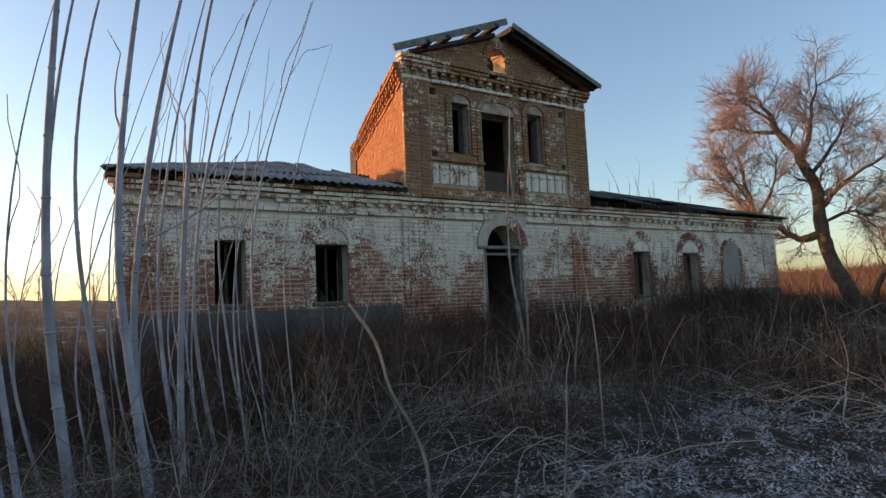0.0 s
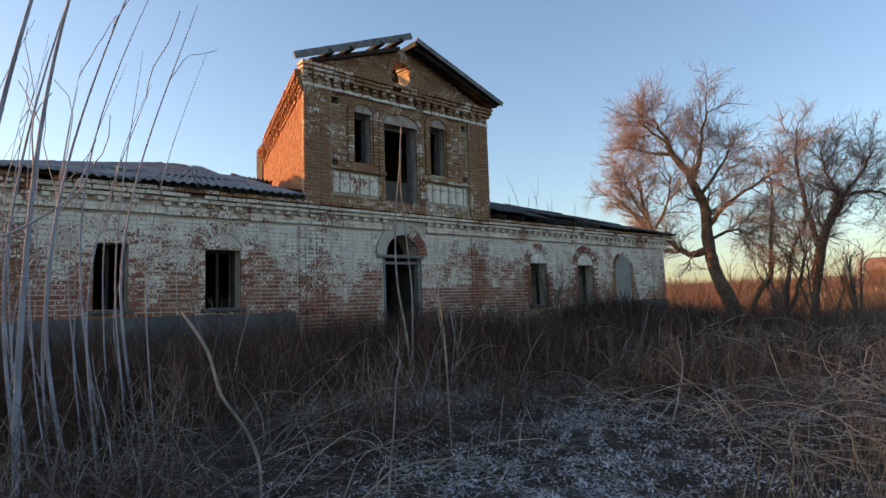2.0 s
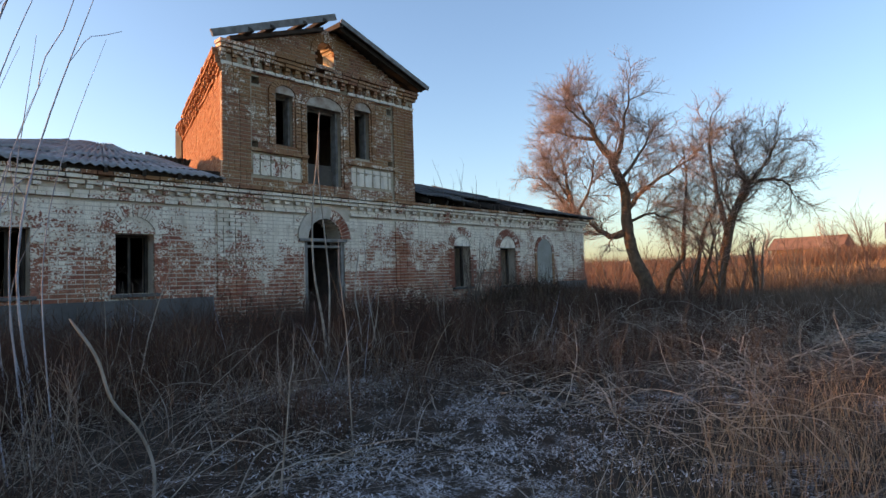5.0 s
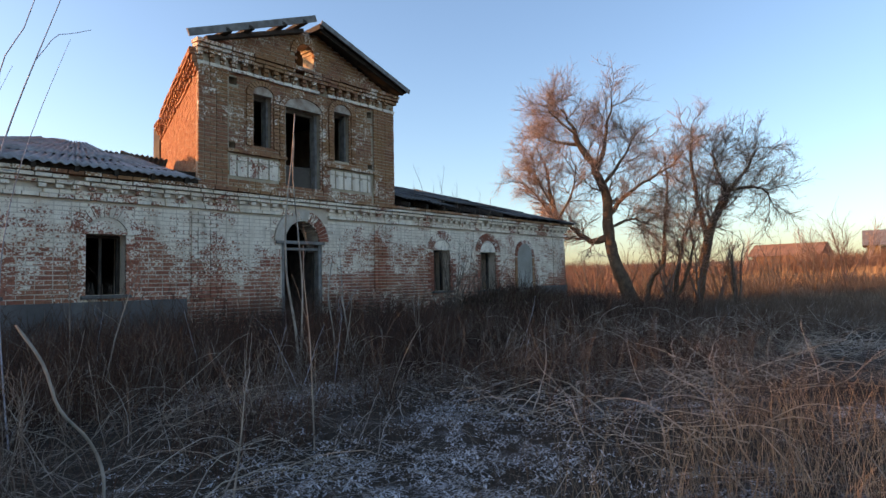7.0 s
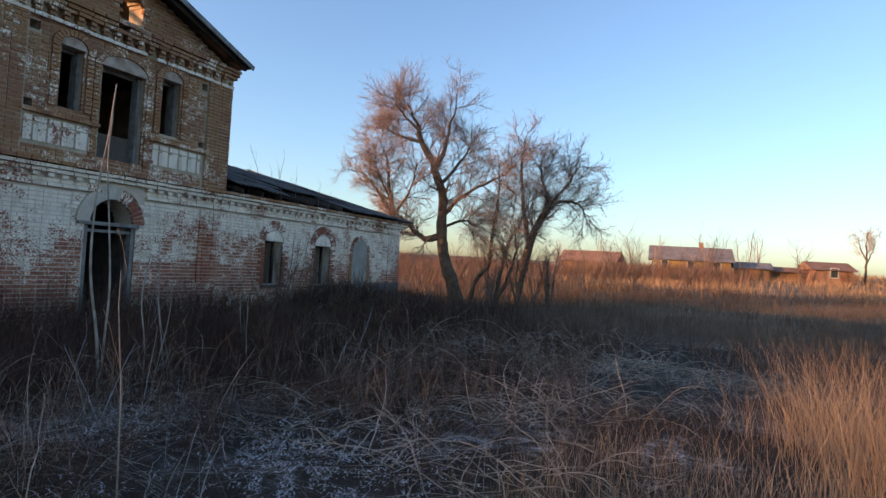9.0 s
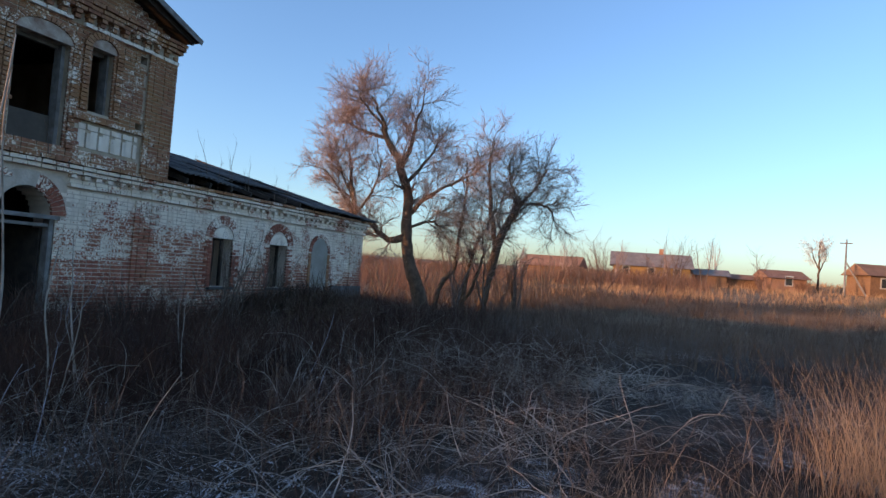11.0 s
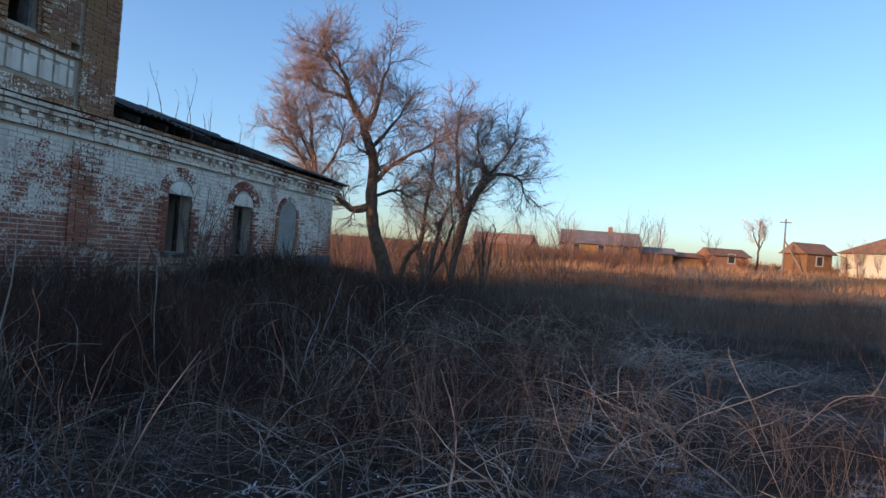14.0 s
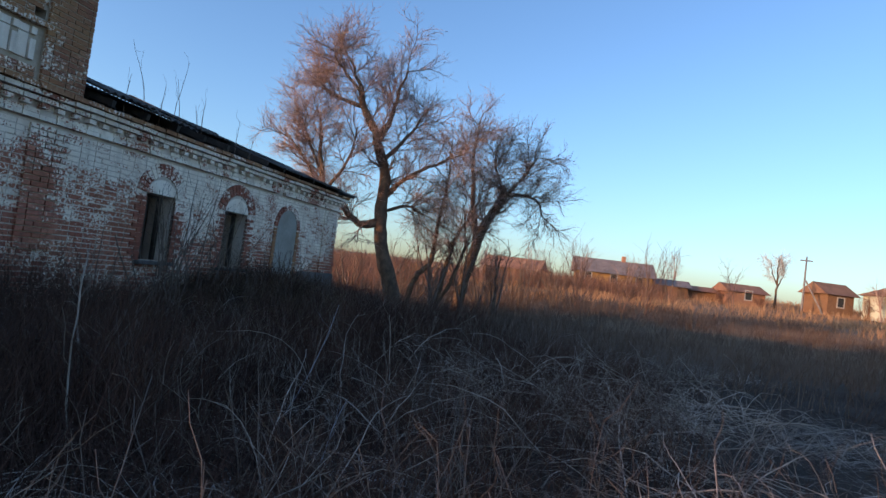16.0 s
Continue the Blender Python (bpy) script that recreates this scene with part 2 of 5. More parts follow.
def blades(name, material, xy, hgt, width, lean, bend, seg=3, z=None, droop=0.0):
    """One mesh of grass blades or thin stems, at the places xy, with heights, widths, leaning and bending."""
    n = len(xy)
    z0 = height(xy[:, 0], xy[:, 1]) - 0.03 if z is None else z
    a = rng.uniform(0, 2 * np.pi, n)
    d = np.stack([np.cos(a), np.sin(a)], 1)
    fa = rng.uniform(0, np.pi, n)
    side = np.stack([np.cos(fa), np.sin(fa)], 1) * (width / 2)[:, None]
    V = np.zeros((n, seg + 1, 2, 3))
    for i in range(seg + 1):
        t = i / seg
        out = (lean * t + bend * t * t) * hgt
        c = xy + d * out[:, None]
        zz = z0 + hgt * (t - droop * t * t) * np.sqrt(np.clip(1 - 0.25 * (lean * t + bend * t) ** 2, 0.15, 1))
        w = side * (1 - 0.75 * t)
        V[:, i, 0, :2], V[:, i, 1, :2] = c - w, c + w
        V[:, i, :, 2] = zz[:, None]
    V = V.reshape(-1, 3)
    o = (np.arange(n) * 2 * (seg + 1))[:, None, None]
    q = np.array([[2 * i, 2 * i + 1, 2 * i + 3, 2 * i + 2] for i in range(seg)])[None]
    F = (o + q).reshape(-1, 4)
    me = bpy.data.meshes.new(name)
    me.vertices.add(len(V))
    me.vertices.foreach_set("co", V.ravel())
    me.loops.add(F.size)
    me.loops.foreach_set("vertex_index", F.ravel())
    me.polygons.add(len(F))
    me.polygons.foreach_set("loop_start", np.arange(0, F.size, 4))
    me.update(calc_edges=True)
    return link(name, me, material)

def prism(pts, y0, y1):
    """A bmesh block over an outline of (x, z) points, from y0 to y1."""
    bm = bmesh.new()
    a = [bm.verts.new((x, y0, z)) for x, z in pts]
    b = [bm.verts.new((x, y1, z)) for x, z in pts]
    bm.faces.new(a)
    bm.faces.new(b[::-1])
    for i in range(len(pts)):
        j = (i + 1) % len(pts)
        bm.faces.new((a[j], a[i], b[i], b[j]))
    bmesh.ops.recalc_face_normals(bm, faces=bm.faces[:])
    return bm

def pieces(name, items, material, parent, label=""):
    """Single bricks as objects of their own; boxes share one unit mesh, wedges have their own."""
    unit = None
    for it in items:
        if len(it) == 6:
            if unit is None:
                unit = boxes(name, [(-0.5, -0.5, -0.5, 0.5, 0.5, 0.5)])
                unit.materials.append(material)
            ob = new(name, unit)
            ob.parent = parent
            ob.matrix_local = Matrix.LocRotScale([(it[i] + it[i + 3]) / 2 for i in range(3)], None, [max(it[i + 3] - it[i], 0.004) for i in range(3)])
        else:
            ob = link(name, boxes(name, [it]), material, parent)
        if label:
            ob["label"] = label

def welded(name, items):
    """Touching boxes as one shell."""
    me = boxes(name, items)
    bm = bmesh.new()
    bm.from_mesh(me)
    bmesh.ops.remove_doubles(bm, verts=bm.verts[:], dist=0.0005)
    bm.to_mesh(me)
    bm.free()
    return me

def arc(cx, cz, rx, rz, n=16):
    return [(cx + rx * math.cos(math.pi * i / n), cz + rz * math.sin(math.pi * i / n)) for i in range(n + 1)]

# ---- ground ----
def build_ground():
    near = np.arange(-30, 30.01, 0.5)
    far = np.array([-3000, -1200, -500, -250, -150, -100, -70, -50, -40])
    ax = np.concatenate([far, near, -far[::-1]])
    X, Y = np.meshgrid(ax, ax, indexing="ij")
    Z = height(X, Y)
    n = len(ax)
    idx = np.arange(n * n).reshape(n, n)
    F = np.stack([idx[:-1, :-1], idx[1:, :-1], idx[1:, 1:], idx[:-1, 1:]], -1).reshape(-1, 4)
    me = mesh("ground", np.stack([X, Y, Z], -1).reshape(-1, 3), F.tolist())
    me.shade_smooth()
    tagged(link("ground", me, GROUND), "frosty meadow soil with thin snow patches, near colour darkened for shade", "ground", kind="structure")
build_ground()

# ---- the brick house ----
X0, X1, TOP = -8.08, 12.3, 3.78       # facade ends, wall top
TX0, TX1 = -2.6, 3.1                  # tower front
DEPTH, THICK = 8.0, 0.6
PLINTH = 1.46
# openings in the lower front: x0, x1, sill, head, arch radius (0: flat head)
DOOR = (-0.58, 0.58, 0.7, 2.73, 0.5)
LOW = {"w1": (-6.6, -6.05, 1.6, 2.77, 0), "w2": (-4.72, -4.02, 1.58, 2.72, 0), "w3": (4.68, 5.42, 1.42, 2.66, 0), "w4": (6.95, 7.78, 1.4, 2.64, 0)}
BLIND = (9.05, 10.0, 1.26, 2.52)
UP = {"u1": (-1.26, -0.8, 4.88, 6.1, 0), "u2": (-0.4, 0.6, 4.05, 5.98, 0), "u3": (1.05, 1.54, 4.87, 6.14, 0)}

house = tagged(new("brick_house"), "abandoned two-storey limewashed brick house with a gabled tower", "building")

def head_at(o, x):
    """The height of an opening's head at x."""
    if not o[4]:
        return o[3]
    c, r = (o[0] + o[1]) / 2, o[4]
    return o[3] + math.sqrt(max(r * r - (x - c) ** 2, 0))

def wall_boxes(x0, x1, z0, z1, y0, y1, openings):
    """Boxes of a wall in the xz plane, left open where the openings go through."""
    cuts = {x0, x1}
    for o in openings:
        cuts |= {o[0], o[1]}
        if o[4]:
            c = (o[0] + o[1]) / 2
            cuts |= {c - o[4] * math.cos(math.pi * i / 14) for i in range(15)}
    cuts = sorted(c for c in cuts if x0 <= c <= x1)
    out = []
    for a, b in zip(cuts, cuts[1:]):
        m = (a + b) / 2
        inside = [o for o in openings if o[0] < m < o[1]]
        if not inside:
            out.append((a, y0, z0, b, y1, z1))
        else:
            z = z0
            for o in sorted(inside, key=lambda q: q[2]):
                if o[2] > z:
                    out.append((a, y0, z, b, y1, o[2]))
                z = head_at(o, m)
            if z < z1:
                out.append((a, y0, z, b, y1, z1))
    return out

low_open = [DOOR, *LOW.values()]
HOLES = [(-1.86, -1.68, 6.2, 6.37, 0), (2.16, 2.34, 6.2, 6.37, 0), (-1.88, -1.72, 4.76, 4.9, 0), (2.18, 2.35, 4.78, 4.92, 0)]
up_open = [*UP.values(), *HOLES]

link("wall_front", welded("wall_front", wall_boxes(X0, X1, -0.4, TOP, 0.0, THICK, low_open)), MORTAR, house)
def gable_boxes():
    """The tower's front above the lower wall, stepped up into a gable with a round-headed vent."""
    out = wall_boxes(TX0 + 0.17, TX1 - 0.05, TOP, 6.9, 0.07, 0.5, up_open)
    vent = (-0.15, 0.42, 7.1, 7.38, 0.28)
    z = 6.9
    while z < 7.95:
        t = (z - 6.9) / 1.1
        a, b = TX0 + 0.1 + (0.25 - TX0) * t, TX1 - 0.05 - (TX1 - 0.35) * t
        if z > 7.02 and z < 7.62:
            w = 0.28 if z < 7.4 else math.sqrt(max(0.28 ** 2 - (z - 7.38) ** 2, 0))
            out += [(a, 0.04, z, 0.13 - w, 0.5, z + 0.083), (0.13 + w, 0.04, z, b, 0.5, z + 0.083)]
        else:
            out.append((a, 0.04, z, b, 0.5, z + 0.083))
        z += 0.083
    return [(max(b[0], TX0 + 0.17), *b[1:]) for b in out]
link("gable_wall", welded("gable_wall", gable_boxes()), MORTAR_RAW, house)

# side and back walls, inner floor; the tower's flanks run back at an angle
FL = (0.30, 0.954)                      # way back along the flanks, which stand askew to the front
SK = FL[0] / FL[1]
def along_flank(x, items):
    """Boxes laid out along y for a wall at x, turned to run along the slanting flank that starts there."""
    def P(s, o):
        return (x + FL[0] * s + FL[1] * o, FL[1] * s - FL[0] * o)
    out = []
    for a, d, z0, b, e, z1 in items:
        out.append([(*P(a, d), z0), (*P(a, e), z0), (*P(b, e), z0), (*P(b, d), z0), (*P(a, d), z1), (*P(a, e), z1), (*P(b, e), z1), (*P(b, d), z1)])
    return out
def slab(pts, z0, z1):
    """A vertical-sided block over four plan points."""
    return [(*p, z0) for p in pts] + [(*p, z1) for p in pts]
LW = DEPTH / FL[1]
for nm, its in (("wall_west", along_flank(X0, [(0.63, 0.0, -0.4, LW, 0.6, TOP)])), ("wall_east", along_flank(X1, [(0.63, -0.6, -0.4, LW, 0.0, TOP)])), ("wall_back", [(X0 + SK * DEPTH, DEPTH, -0.4, X1 + SK * DEPTH, DEPTH + 0.6, TOP)])):
    link(nm, boxes(nm, its), MORTAR, house)
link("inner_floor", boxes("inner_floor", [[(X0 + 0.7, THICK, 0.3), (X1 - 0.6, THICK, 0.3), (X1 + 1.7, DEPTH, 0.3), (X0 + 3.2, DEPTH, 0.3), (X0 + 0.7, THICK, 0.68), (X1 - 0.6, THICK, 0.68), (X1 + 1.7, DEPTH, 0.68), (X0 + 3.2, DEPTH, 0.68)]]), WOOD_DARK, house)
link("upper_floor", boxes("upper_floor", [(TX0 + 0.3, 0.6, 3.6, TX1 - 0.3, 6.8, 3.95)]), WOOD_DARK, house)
# unseen partitions, their colour dark for the unlit rooms
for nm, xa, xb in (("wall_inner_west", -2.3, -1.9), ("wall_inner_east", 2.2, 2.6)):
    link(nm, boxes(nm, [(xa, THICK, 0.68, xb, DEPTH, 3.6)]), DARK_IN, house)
# unseen attic boards, added to keep sunlight off the tower room
box_part("attic_floor", [(-2.05, 0.56, 6.42), (2.55, 0.56, 6.42), (2.3, 6.8, 6.42), (-0.2, 6.8, 6.42), (-2.05, 0.56, 6.5), (2.55, 0.56, 6.5), (2.3, 6.8, 6.5), (-0.2, 6.8, 6.5)], WOOD_DARK, house, "unseen dark attic boards added to keep the tower room dark")
TL = 7.2
def flank(x, sx, th):
    a = (x, 0.0)
    b = (x + FL[0] * TL * sx, FL[1] * TL)
    return slab([a, (a[0] + th * sx, 0.07), (b[0] + th * sx, b[1]), b] if sx > 0 else [(a[0] + th * sx, 0.07), a, b, (b[0] + th * sx, b[1])], 3.7, 6.75)
link("tower_wall_west", boxes("tower_wall_west", [flank(TX0, 1, 0.5)]), MORTAR_RAW, house)
link("tower_wall_east", boxes("tower_wall_east", [flank(TX1, -0.3, 0.5 / 0.3 * 1.0)]), MORTAR_RAW, house)
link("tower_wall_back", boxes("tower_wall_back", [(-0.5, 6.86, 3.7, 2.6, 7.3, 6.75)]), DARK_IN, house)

# brick skins: courses of single bricks, proud of the mortar
COURSE, BL, JOINT = 0.083, 0.272, 0.017

def courses(x0, x1, z0, z1, y, openings=(), proud=0.008, skip=None, seed=1):
    """Boxes of bricks in running bond between x0 and x1, trimmed at the openings."""
    r = random.Random(seed)
    out, row, z = [], 0, z0
    while z + COURSE * 0.6 < z1:
        zt = min(z + COURSE - JOINT, z1)
        xs, x = [], x0 - (BL / 2 if row % 2 else 0)
        while x < x1:
            w = BL if row % 2 else (BL if r.random() < 0.55 else BL / 2)
            xs.append((max(x, x0), min(x + w - JOINT, x1)))
            x += w
        zm = (z + zt) / 2
        for a, b in xs:
            for o in openings:
                if o[2] - 0.02 < zm < head_at(o, max(o[0], min(o[1], (a + b) / 2))) + 0.01:
                    if a < o[0] < b:
                        b = o[0]
                    elif a < o[1] < b:
                        a = o[1]
                    elif o[0] <= a and b <= o[1]:
                        b = a
            if b - a < 0.045 or (skip and skip((a + b) / 2, zm)):
                continue
            d = proud + r.uniform(-0.005, 0.005)
            if r.random() < 0.04:
                d = 0.003
            j = r.uniform(-0.003, 0.003)
            out.append((a, y - d, z + j, b, y + 0.03, zt + j))
        z += COURSE
        row += 1
    return out

def voussoirs(cx, cz, r0, r1, a0, a1, n, y0, y1):
    """Wedge bricks of an arch, as lists of eight corners."""
    out = []
    for i in range(n):
        t0 = a0 + (a1 - a0) * (i + 0.07) / n
        t1 = a0 + (a1 - a0) * (i + 0.93) / n
        q = [(cx + r * math.cos(t), cz + r * math.sin(t)) for r, t in ((r0, t1), (r0, t0), (r1, t0), (r1, t1))]
        out.append([(q[0][0], y0, q[0][1]), (q[1][0], y0, q[1][1]), (q[1][0], y1, q[1][1]), (q[0][0], y1, q[0][1]),
                    (q[3][0], y0, q[3][1]), (q[2][0], y0, q[2][1]), (q[2][0], y1, q[2][1]), (q[3][0], y1, q[3][1])])
    return out

def near_arch(x, z):
    for o, r in ((LOW["w1"], .36), (LOW["w2"], .46), (LOW["w3"], .5), (LOW["w4"], .55), (BLIND + (0,), .5)):
        c = (o[0] + o[1]) / 2
        if z > o[3] - 0.02 and (x - c) ** 2 + (z - o[3] + 0.1) ** 2 < r * r:
            return True
    if z > DOOR[3] and (x - (DOOR[0] + DOOR[1]) / 2) ** 2 + (z - DOOR[3]) ** 2 < 0.8 ** 2:
        return True
    return BLIND[0] < x < BLIND[1] and BLIND[2] < z < BLIND[3]

front = courses(X0, X1, PLINTH - 12 * COURSE, 3.33, 0.0, low_open, skip=near_arch, seed=3)
NEAR_X = (-4.0, -0.7)
single = [b for b in front if NEAR_X[0] < b[0] < NEAR_X[1] and 1.9 < b[2] < 2.9][:300]
chosen = set(single)
rest = [b for b in front if b not in chosen]
tagged(link("brick_facing", boxes("brick_facing", rest), BRICK_WASH, house), kind="stuff")

pieces("brick", single, BRICK_WASH_ONE, house)

# plinth of grey cement, in slabs
for a, b in ((X0 - 0.03, -2.85), (10.3, X1 + 0.03)):
    box_part("plinth", (a, -0.07, -0.4, b, 0.02, PLINTH), CEMENT, house, "smooth grey cement plinth", 0.012)
box_part("plinth", along_flank(X0, [(0.04, -0.07, -0.4, LW, -0.002, PLINTH)])[0], CEMENT, house, "smooth grey cement plinth", 0.012)

# shallow pilasters, string course, toothed frieze and stepped cornice of the lower storey
def pilaster(x0, x1, seed):
    pieces("brick", courses(x0, x1, PLINTH, 3.33, -0.02, (), 0.03, seed=seed), BRICK_WASH_ONE, house)
for i, (a, b) in enumerate(((-2.75, -2.08), (2.3, 2.95), (11.45, X1), (X0, -7.45))):
    pilaster(a, b, 20 + i)
def bands():
    r = random.Random(5)
    rows = [(3.33, 0.085, 1, 1), (3.415, 0.02, 1, 1), (3.50, 0.10, 2, 1), (3.585, 0.12, 1, 1), (3.668, 0.19, 1, 1), (3.75, 0.24, 1, 1)]
    for z, d, step, _ in rows:
        out, x, k = [], X0 - d, 0
        while x < X1 + d:
            w = BL * (0.5 if step == 2 else 1) * r.uniform(0.94, 1.05)
            if (step == 1 or k % 2 == 0) and r.random() > 0.035 and not (z < 3.55 and abs(x - 0.05) < 0.62):
                j = r.uniform(-0.018, 0.01)
                zz = r.uniform(-0.005, 0.005)
                out.append((x, -d - j, z + zz, min(x + w - JOINT, X1 + d), 0.03, z + COURSE - JOINT + zz))
            x += w
            k += 1
        pieces("brick", out, BRICK_WASH_ONE if z < 3.7 else BRICK_RAW_ONE, house)
    # the same courses on the west end
    for z, d, step, _ in rows:
        link("cornice_course", boxes("cornice_course", along_flank(X0, [(0.05, -d, z, LW, 0.03, z + COURSE - JOINT)])), BRICK_WASH, house)
bands()
west = courses(0.0, DEPTH, PLINTH, 3.33, 0.0, seed=31)
link("brick_facing", boxes("brick_facing", along_flank(X0, [(a, y, z0, b, 0.03, z1) for a, y, z0, b, _, z1 in west])), BRICK_WASH, house)["kind"] = "stuff"

# window heads: plastered tympanum, arch of wedge bricks
for key, ring, red in (("w1", 0.40, 0), ("w2", 0.44, 0), ("w3", 0.46, 1), ("w4", 0.52, 1)):
    o = LOW[key]
    cx, cz, r = (o[0] + o[1]) / 2, o[3] - 0.06, (o[1] - o[0]) / 2 + 0.02
    bm = prism([(cx - r, o[3] - 0.004), (cx + r, o[3] - 0.004), *[(x, z) for x, z in arc(cx, cz, r, r * 0.85) if z > o[3] + 0.01]], -0.008, 0.3)
    part("tympanum", bm, BRICK_WASH, house, "patchy limewashed brick tympanum")
    pieces("wedge_brick", voussoirs(cx, cz, r + 0.01, r + 0.25, 0.12, math.pi - 0.12, 15, -0.028, 0.04), BRICK_RED if red else BRICK_WASH_ONE, house)
    for x in (o[0], o[1]):
        s = -1 if x == o[0] else 1
        pieces("brick", [(min(x, x + s * w), -0.02 - 0.006 * (i % 2), o[2] + i * COURSE, max(x, x + s * w), 0.05, o[2] + (i + 1) * COURSE - JOINT) for i in range(int((o[3] - o[2]) / COURSE)) for w in (0.13 + 0.12 * (i % 2),)], BRICK_RED if red and key != "w2" else BRICK_WASH_ONE, house)
    box_part("window_sill", (o[0] - 0.08, -0.1, o[2] - 0.07, o[1] + 0.08, 0.3, o[2] - 0.004), CEMENT, house, "crumbling sill", 0.01)
    win = tagged(new("window_frame"), "broken empty wooden window frame", "window")
    win.parent = house
    y = 0.3
    for it in ((o[0], y, o[2], o[0] + 0.06, y + 0.08, o[3]), (o[1] - 0.06, y, o[2], o[1], y + 0.08, o[3]), (o[0] + 0.06, y, o[3] - 0.06, o[1] - 0.06, y + 0.08, o[3]), (cx - 0.025, y + 0.01, o[2], cx + 0.025, y + 0.06, o[3] - 0.06)):
        box_part("frame_bar", it, WOOD_DARK, win)
# the blind window: a shallow plastered niche with a round head
bx, bz = (BLIND[0] + BLIND[1]) / 2, BLIND[3]
br = (BLIND[1] - BLIND[0]) / 2
pieces("wedge_brick", voussoirs(bx, bz, br, br + 0.14, 0.0, math.pi, 13, -0.035, 0.03), BRICK_RED, house)
pieces("brick", [(min(x, x + sd * 0.13), -0.03, BLIND[2] + i * COURSE, max(x, x + sd * 0.13), 0.03, BLIND[2] + (i + 1) * COURSE - JOINT) for x, sd in ((BLIND[0], -1), (BLIND[1], 1)) for i in range(int((BLIND[3] - BLIND[2]) / COURSE))], BRICK_RAW_ONE, house)
bm = prism([(BLIND[0], BLIND[2]), (BLIND[1], BLIND[2]), *arc(bx, bz, br, br)], -0.016, 0.02)
part("blind_window", bm, GREY_PLASTER, house, "blind window niche of grey-white plaster")

# the doorway: plaster archivolt on one half, red bricks on the other, transom, posts, threshold
dcx, dcz = (DOOR[0] + DOOR[1]) / 2, DOOR[3]
ao = [math.pi * (0.42 + 0.58 * i / 18) for i in range(19)]
part("archivolt", prism([(dcx + 0.78 * math.cos(t), dcz + 0.78 * math.sin(t)) for t in ao] + [(dcx + 0.5 * math.cos(t), dcz + 0.5 * math.sin(t)) for t in ao[::-1]], -0.05, 0.03), PLASTER, house, "white plastered archivolt")
pieces("wedge_brick", voussoirs(dcx, dcz, 0.50, 0.77, 0.02, math.pi * 0.42, 9, -0.02, 0.04), BRICK_RED, house)
door = tagged(new("door_frame"), "weathered grey door frame with an empty fanlight", "door")
door.parent = house
for it in ((DOOR[0], 0.02, 0.72, DOOR[0] + 0.09, 0.2, 2.66), (DOOR[1] - 0.09, 0.02, 0.72, DOOR[1], 0.2, 2.66)):
    box_part("post", it, WOOD_GREY, door, "", 0.006)
box_part("transom", (DOOR[0] - 0.16, -0.05, 2.665, DOOR[1] + 0.06, 0.2, 2.74), WOOD_GREY, door, "", 0.006)
box_part("transom", (DOOR[0] + 0.09, 0.04, 2.52, DOOR[1] - 0.09, 0.16, 2.58), WOOD_GREY, door, "", 0.006)
box_part("threshold", (DOOR[0] - 0.05, -0.12, 0.66, DOOR[1] + 0.25, 0.35, 0.735), WOOD_GREY, door, "", 0.008)
box_part("door_leaf", [(DOOR[1] - 0.13, 0.22, 0.75), (DOOR[1] - 0.09, 0.22, 0.75), (DOOR[1] - 0.2, 1.0, 0.75), (DOOR[1] - 0.24, 1.0, 0.75), (DOOR[1] - 0.13, 0.22, 2.5), (DOOR[1] - 0.09, 0.22, 2.5), (DOOR[1] - 0.2, 1.0, 2.5), (DOOR[1] - 0.24, 1.0, 2.5)], WOOD_DARK, door, "dark door leaf standing open")

